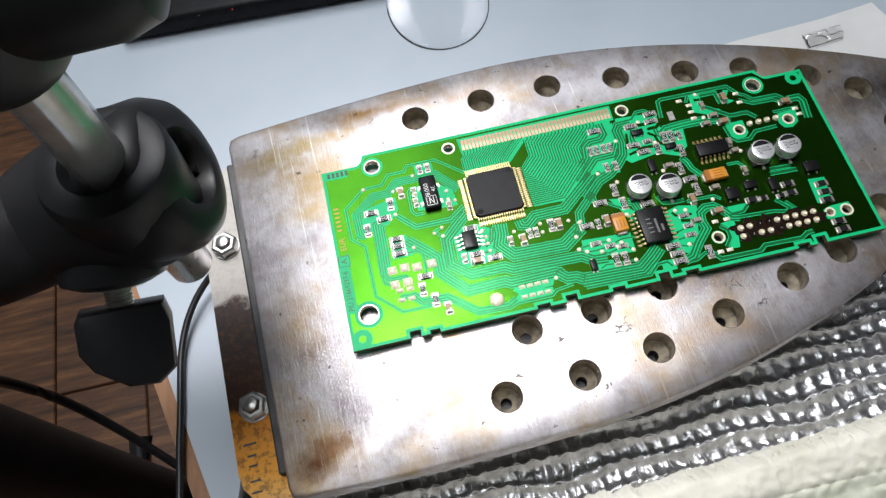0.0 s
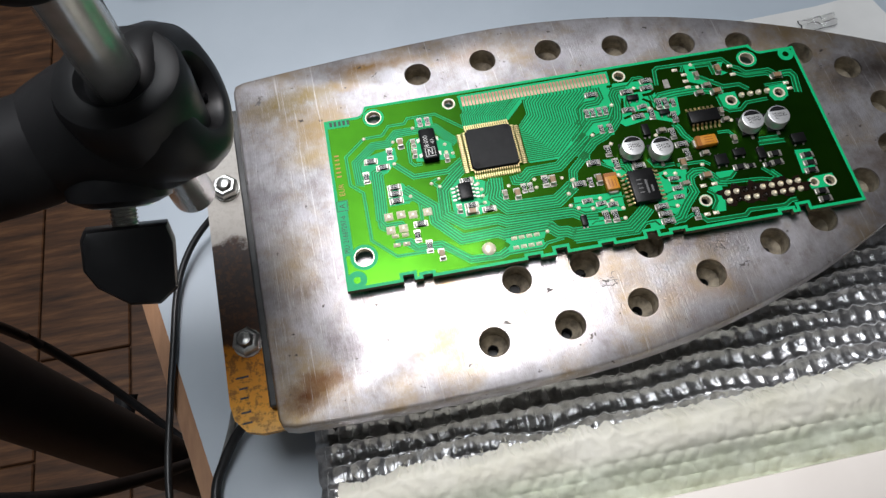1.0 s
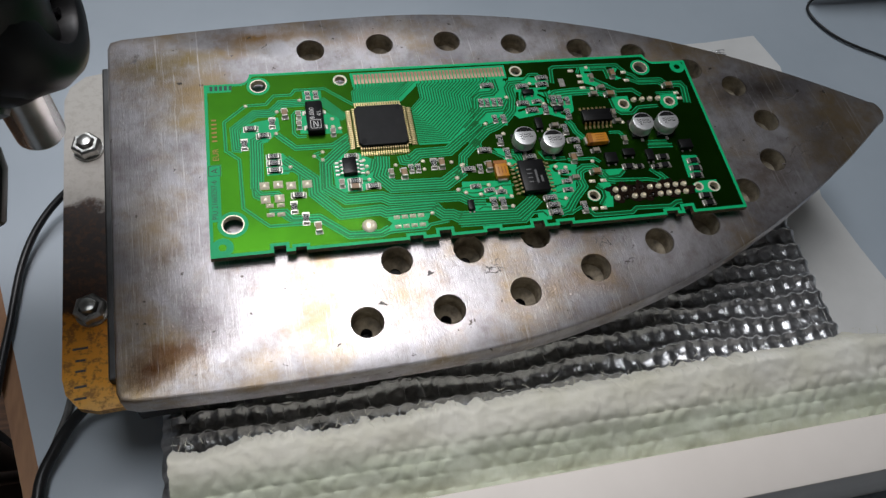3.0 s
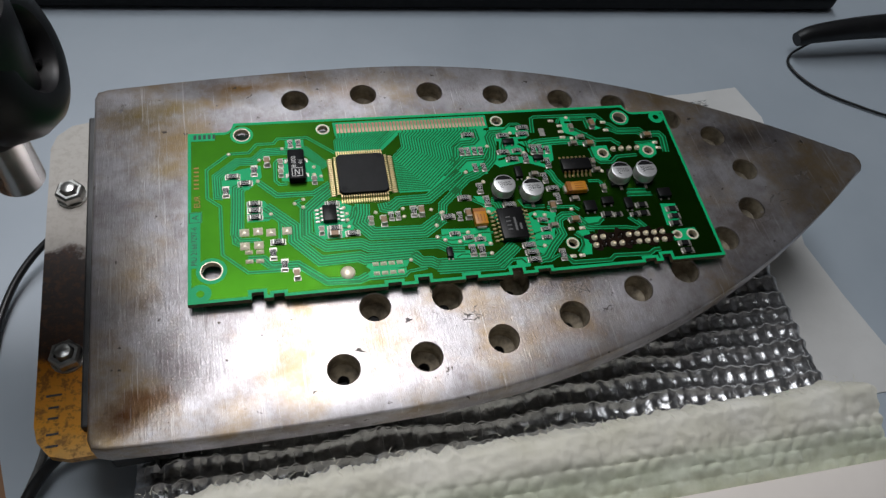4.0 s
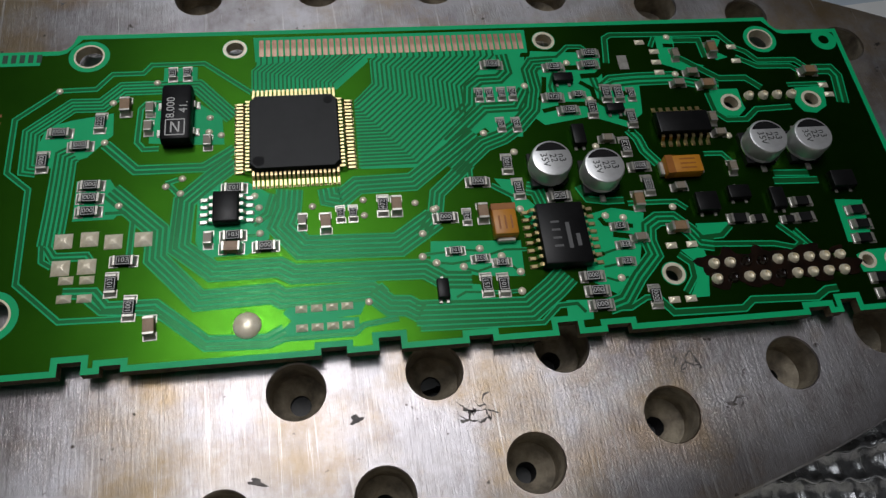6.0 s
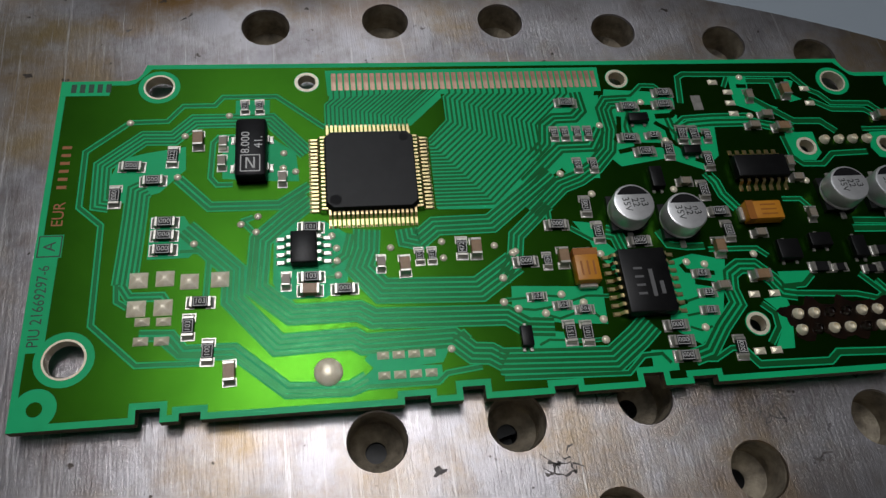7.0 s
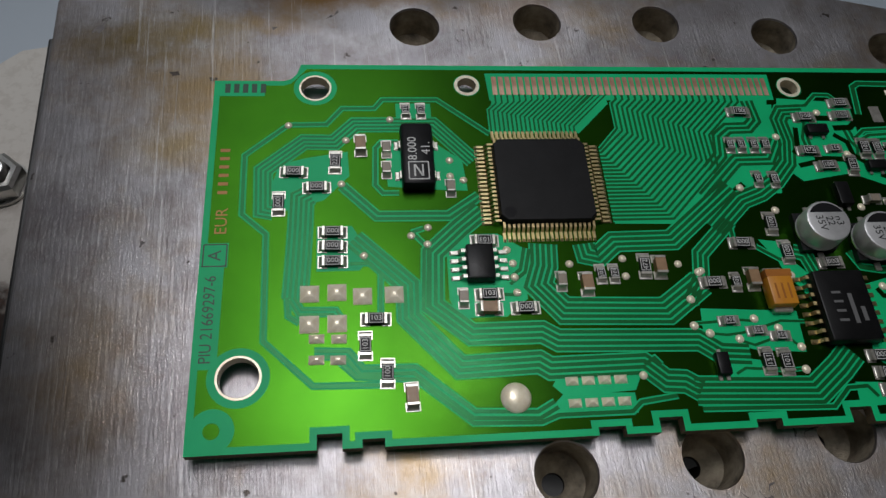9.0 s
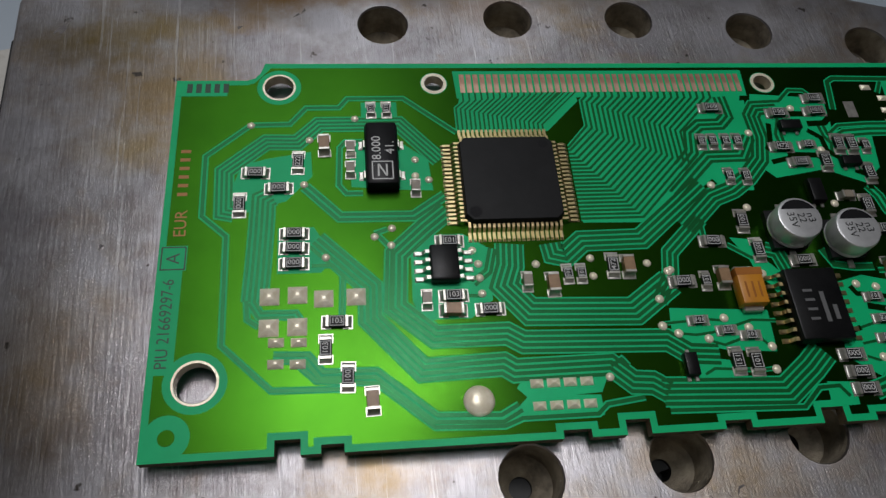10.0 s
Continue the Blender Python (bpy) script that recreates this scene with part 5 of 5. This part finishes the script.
def wool_edge():
    """Thick glass-wool lining that stands behind the strip of wood, its top fluffy and then coarsely woven."""
    bm = bmesh.new()
    nx, ny, x0, x1 = 380, 80, -11.0, 139.0
    rows = []
    for j in range(ny + 1):
        t = j / ny
        row = []
        for i in range(nx + 1):
            x = x0 + (x1 - x0) * i / nx
            lift = 0.028 * (x - 30)
            back = -57.4 + lift + 1.0 * noise.noise(Vector((x * 0.09, 0, 0))) + 1.1 * noise.noise(Vector((x * 0.4, 5, 0))) + 0.6 * noise.noise(Vector((x * 1.3, 2, 0)))
            front = -74.2 + 0.018 * (x - 30)
            y = back + (front - back) * t
            z = 64.0 + 5.5 * math.sin(min(1.0, t / 0.22) * math.pi / 2) if t < 0.22 else 69.5 - 6.0 * ((t - 0.22) / 0.78) ** 1.5
            z += 1.3 * noise.noise(Vector((x * 0.11, y * 0.15, 1.0))) + 0.28 * noise.noise(Vector((x * 0.6, y * 0.6, 4.0)))
            if t > 0.42:
                k = min(1.0, (t - 0.42) / 0.12)
                course = int((y + 80) / 2.4)
                across = abs(math.sin(math.pi * (x + 1.0 * noise.noise(Vector((x * 0.13, course * 3.0, 0))) + (1.8 if course % 2 else 0)) / 3.6))
                z += k * (0.5 + 0.6 * noise.noise(Vector((x * 0.16, y * 0.3, 6.0)))) * across * abs(math.sin(math.pi * (y + 80) / 2.4)) ** 0.6 - 0.5 * k
            row.append(bm.verts.new((x + 0.6 * noise.noise(Vector((x * 0.2, y * 0.6, 8.0))), y, z)))
        rows.append(row)
    for a, b in zip(rows, rows[1:]):
        for i in range(nx):
            bm.faces.new((a[i], a[i + 1], b[i + 1], b[i]))
    rim = [e for e in bm.edges if e.is_boundary]
    for v in bmesh.ops.extrude_edge_only(bm, edges=rim)["geom"]:
        if isinstance(v, bmesh.types.BMVert):
            v.co.z = 0.2
    ob = part("wool_blanket", bm, WOOL, None, smooth=True)
    tagged(ob, "cream glass-wool lining with a coarse woven border beside wood", "insulation")
    bm = bmesh.new()
    for i in range(160):
        x = random.uniform(-10, 137)
        y = -57.6 + 0.028 * (x - 30) + random.uniform(-2.5, 0.4)
        p = Vector((x, y, 66.0 + random.uniform(0, 2.5)))
        d = Vector((random.uniform(-1.6, 1.6), random.uniform(0.2, 1.5), random.uniform(-1.4, 0.5)))
        tube(bm, [p, p + d * 0.5 + Vector((0, 0, 0.3)), p + d], [0.07, 0.05, 0.02], 4)
    tagged(part("loose_fibre", bm, WOOL, ob), kind="stuff")


def pale_board():
    bm = bmesh.new()
    box(bm, 0, 0, 0, 230, 10.8, 67.0, 0.6, 2)
    ob = part("pale_board", bm, BOARD_WHITE, None, smooth=True)
    ob.matrix_basis = pose(0.097, -0.0786, 0.0, 0, 0, 0.9)
    tagged(ob, "pale wooden board standing on edge behind the wool lining", "board")


def paper_sheet():
    bm = bmesh.new()
    pts = [(118, 88), (150, 91.0), (184, 92.5), (206, 95.0), (211, 78), (206, 46), (201, 17), (206, -5), (212, -26), (214, -40), (120, -40)]
    slab(bm, pts, 0.05, 0.5)
    tagged(part("paper_sheet", bm, PAPER, None), "white paper sheet lying under the mat", "paper")
    bm = bmesh.new()
    bmesh.ops.create_grid(bm, x_segments=26, y_segments=14, size=1.0)
    for v in bm.verts:
        x, y = v.co.x * 7, v.co.y * 3
        v.co = Vector((181 + x, 84 + y + 0.1 * x, 0.8 + 4.0 * abs(noise.noise(Vector((x * 0.22, y * 0.3, 2)))) * (1 - v.co.y ** 2) + 0.6))
    ob = part("plastic_wrap", bm, CLEAR, None, smooth=True)
    tagged(ob, "scrap of crumpled clear plastic lying on the paper", "wrapping")
    thick = ob.modifiers.new("thickness", "SOLIDIFY")
    thick.thickness = 0.0002


foil_mat()
wool_edge()
pale_board()
paper_sheet()


# ---- cables ----
def cable(name, points, radius, label):
    bm = bmesh.new()
    tube(bm, smooth_line(points, 10), radius, 12)
    tagged(part(name, bm, RUBBER, None, smooth=True), label, "cable", "power cables")


cable("power_cable", [(-20, 52, 20), (-36, 47, 14), (-50.5, 39.1, 8), (-58.5, 30, 5), (-63.0, 18, 3), (-65.0, 0, 2), (-66.5, -17, 2), (-67.5, -46, 2), (-62, -90, 2), (-30, -180, 2)], 1.1,
      "black round power cable lying along the table edge")
cable("power_cable", [(-22, -27, 22), (-34, -26, 12), (-44, -29, 6.5), (-51, -37.5, 3.5), (-54.5, -48.5, 2.2), (-52, -75, 2.2), (-25, -150, 2.2)], 1.5,
      "black round power cable coming from under the hot plate")


def braided_lead():
    bm = bmesh.new()
    tube(bm, smooth_line([(-30, -10, 16), (-43, -20, 10), (-48.5, -30, 4), (-53.5, -43, 2), (-56, -60, 1.6), (-50, -110, 1.6)], 10), 1.2, 10)
    tagged(part("braided_lead", bm, STEEL_NUT, None, smooth=True), "thin grey metal-braided sensor lead on the table", "cable")


braided_lead()


# ---- black device with indicator lights ----
def black_device():
    dev = tagged(empty("black_device", 100, 176.5, 0, -1.9), "long black plastic device with a red indicator light", "device")
    bm = bmesh.new()
    box(bm, 0, 0, 0, 354, 62, 9.0, 3.0, 4)
    part("case", bm, GLOSS_BLACK, dev, smooth=True)
    bm = bmesh.new()
    box(bm, 0, 3, 9.0, 338, 48, 0.3, 0.1)
    part("top_panel", bm, BLACK_PLASTIC, dev)
    for x, m in ((-131.0, RED_LED), (-144, WHITE_PRINT)):
        bm = bmesh.new()
        lathe(bm, [(0.7, 0), (0.6, 0.3), (0, 0.35)], 12, (x, -30.0, 7.6), (0, -0.7, 0.7))
        part("indicator_light", bm, m, dev, "small red light" if m is RED_LED else "")


black_device()


# ---- stand with clamp joint ----
def clamp_stand():
    stand = tagged(empty("clamp_stand", -140, 10, -714), "black floor stand with a clamp joint on a chromed rod", "stand")
    at = Vector((-140, 10, -714))
    hub = Vector((-39.5, 17.2, 97.0)) - at
    out = Vector((0.95, -0.03, 0.30)).normalized()
    bm = bmesh.new()
    lathe(bm, [(0.0, -22), (9.0, -22), (13.0, -19), (14.4, -12), (15.6, -2), (16.2, 6), (15.8, 11.0), (14.2, 14.2), (12.0, 15.4), (9.2, 15.9), (8.2, 15.7), (7.5, 14.8), (7.2, 5.0), (0, 5.0)], 48, hub, out, cap=False)
    part("hub", bm, BLACK_PLASTIC, stand, "rounded black plastic hub with an open socket", True)
    for k in range(6):
        a = k * math.pi / 3
        bm = bmesh.new()
        q = out.to_track_quat("Z", "Y")
        p = hub + q @ Vector((6.9 * math.cos(a), 6.9 * math.sin(a), 0))
        tube(bm, [p + out * 6.5, p + out * 13.0], 0.8, 8)
        part("socket_rib", bm, BLACK_PLASTIC, stand)
    # upright rod through its collar
    rod = Vector((-36.8, 13.6, 0)) - at
    bm = bmesh.new()
    lathe(bm, [(0, -26), (9.5, -26), (11.8, -22), (12.6, -6), (12.6, -1.5), (11.8, 0.4), (10.2, 1.0), (7.6, 1.0), (6.6, 0.0), (5.6, -3)], 44, rod + Vector((0, 0, 113)), cap=False)
    part("collar", bm, BLACK_PLASTIC, stand, "rounded black collar round the rod", True)
    bm = bmesh.new()
    lathe(bm, [(0, 67.5), (4.6, 67.5), (5.1, 68.2), (5.1, 235), (4.5, 236), (0, 236)], 40, rod)
    part("rod", bm, CHROME, stand, "bright chromed upright rod", True)
    bm = bmesh.new()
    lathe(bm, [(0, 142), (10, 142), (13, 146), (14, 152), (14, 166), (10, 171), (0, 171)], 36, rod, cap=False)
    head = part("upper_clamp", bm, BLACK_PLASTIC, stand, "black plastic clamp higher on the rod", True)
    bm = bmesh.new()
    lathe(bm, [(0, -4), (11, -4), (12, 4), (12, 20), (10.5, 25), (8, 26.5), (7, 24), (0, 22)], 40, rod + Vector((0, 0, 156)), (1, 0, 0.04), cap=False)
    part("clamp_socket", bm, BLACK_PLASTIC, head, "", True)
    bm = bmesh.new()
    tube(bm, smooth_line([rod + Vector((0, 4, 160)), rod + Vector((30, 60, 172)), rod + Vector((60, 62, 158)), Vector((28.2, 34.0, 127)) - at], 8), 1.6, 10)
    part("lens_arm", bm, BLACK_PLASTIC, head, "", True)
    bm = bmesh.new()
    lathe(bm, [(0, -0.7), (5, -0.55), (8.4, -0.2), (9.0, 0.0), (9.2, 0.4), (9.0, 0.8), (8.4, 0.9), (5, 1.1), (0, 1.2)], 40, Vector((28.2, 25.0, 122)) - at, (0.05, -0.25, 1), cap=False)
    lens = part("magnifier_lens", bm, LENS_CLEAR, head, "clear round magnifying lens", True)
    lens.visible_shadow = False
    # screw and wing knob
    low = Vector((-0.10, -0.80, -0.58)).normalized()
    neck = hub - out * 6.0 + low * 9
    bm = bmesh.new()
    lathe(bm, [(9.6, -4), (10.2, 2), (10.8, 4.5), (10.4, 6.6), (7.5, 8.0), (0, 8.0)], 40, neck, low, cap=False)
    part("boss", bm, BLACK_PLASTIC, stand, "", True)
    bm = bmesh.new()
    prof = [(2.9, 7.5)]
    for k in range(7):
        prof += [(2.9, 8.0 + k * 0.8), (2.4, 8.4 + k * 0.8)]
    lathe(bm, prof + [(2.4, 14.5)], 24, neck, low)
    part("screw", bm, STEEL_NUT, stand, "threaded steel screw")
    bm = bmesh.new()
    lathe(bm, [(6.6, 7.9), (6.6, 8.4), (3.0, 8.4)], 32, neck, low, cap=False)
    part("washer", bm, STEEL_NUT, stand)
    bm = bmesh.new()
    wing = [(-8.5, 0.0), (8.0, 0.0), (9.0, 2.0), (9.2, 8.5), (7.0, 12.5), (1.0, 17.0), (-5.0, 17.6), (-9.0, 14.5), (-9.6, 4.0)]
    mid = Vector((0.0, 8.0))
    rims = []
    for z, k in ((-4.4, 0.82), (-4.0, 0.93), (-2.8, 1.0), (2.8, 1.0), (4.0, 0.93), (4.4, 0.82)):
        rims.append([bm.verts.new((mid.x + (a - mid.x) * k, mid.y + (b - mid.y) * k, z)) for a, b in wing])
    for a, b in zip(rims, rims[1:]):
        for k in range(len(wing)):
            bm.faces.new((a[k], a[(k + 1) % len(wing)], b[(k + 1) % len(wing)], b[k]))
    bm.faces.new(rims[0])
    bm.faces.new(rims[-1])
    upright = Matrix(((1, 0, 0, 0), (0, 0, -1, 0), (0, 1, 0, 0), (0, 0, 0, 1)))
    m = Matrix.Translation(neck + low * 12.6) @ low.to_track_quat("Z", "X").to_matrix().to_4x4()
    bmesh.ops.transform(bm, matrix=m @ Matrix.Rotation(radians(70), 4, "Z") @ upright, verts=bm.verts[:])
    part("wing_knob", bm, BLACK_PLASTIC, stand, "black plastic wing knob", True)
    # arm out past the table's edge, post and feet
    bm = bmesh.new()
    tube(bm, smooth_line([hub - out * 12, Vector((-72, 14, 92)) - at, Vector((-110, 11, 92)) - at, Vector((-146, 10, 90)) - at], 6), 12.0, 28)
    part("arm", bm, BLACK_PLASTIC, stand, "", True)
    bm = bmesh.new()
    lathe(bm, [(11, 110), (12, 500), (15, 505), (15, 830), (11, 836), (0, 838)], 32)
    part("post", bm, BLACK_PLASTIC, stand, "", True)
    for x, y in ((-190, 120), (130, 190), (30, -240)):
        bm = bmesh.new()
        tube(bm, [Vector((0, 0, 300)), Vector((x * 0.55, y * 0.55, 140)), Vector((x, y, 7))], [12, 11, 9], 14)
        part("leg", bm, BLACK_PLASTIC, stand, "", True)
    bm = bmesh.new()
    tube(bm, [Vector((0, 0, 478)), Vector((-18, 16, 480)), Vector((-34, 26, 484)), Vector((-30, 50, 490))], [7, 5, 5, 7], 12)
    part("lever", bm, BLACK_PLASTIC, stand, "", True)


clamp_stand()


def hanging_cable():
    loop = smooth_line([(-150, 20, 90), (-110, -40, 40), (-95, -10, -120), (-130, 20, -220), (-170, 60, -120), (-150, 20, 86)], 12)
    bm = bmesh.new()
    tube(bm, loop, 2.4, 10)
    tagged(part("hanging_cable", bm, RUBBER, None, smooth=True), "black cable hanging in a loop from the stand", "cable")


hanging_cable()


def gooseneck():
    arm = tagged(empty("gooseneck_arm", 352, 118, 0), "black tapered plastic arm lying just above the table", "arm")
    bm = bmesh.new()
    line = smooth_line([(-112, -4, 8), (-104, -3, 10), (-80, -2, 12), (-40, -1, 13), (-12, 0, 13), (0, 0, 8), (0, 0, 1)], 6)
    tube(bm, line, [3.0 + 0.16 * min(i, 24) for i in range(len(line))], 16)
    part("arm", bm, BLACK_PLASTIC, arm, "", True)
    bm = bmesh.new()
    lathe(bm, [(0, 0), (22, 0), (22, 4), (16, 7), (0, 7)], 32, cap=False)
    part("base", bm, BLACK_PLASTIC, arm, "", True)


gooseneck()
# Thin dark tube following a curve on the table below the arm's tip.
cable("thin_dark_curve", [(252, 116, 6), (240, 112, 1.2), (237, 104, 1.0), (243, 92, 1.0), (256, 82, 1.0), (276, 72, 1.0), (320, 62, 1.0)], 0.55, "thin dark line curling across the table")
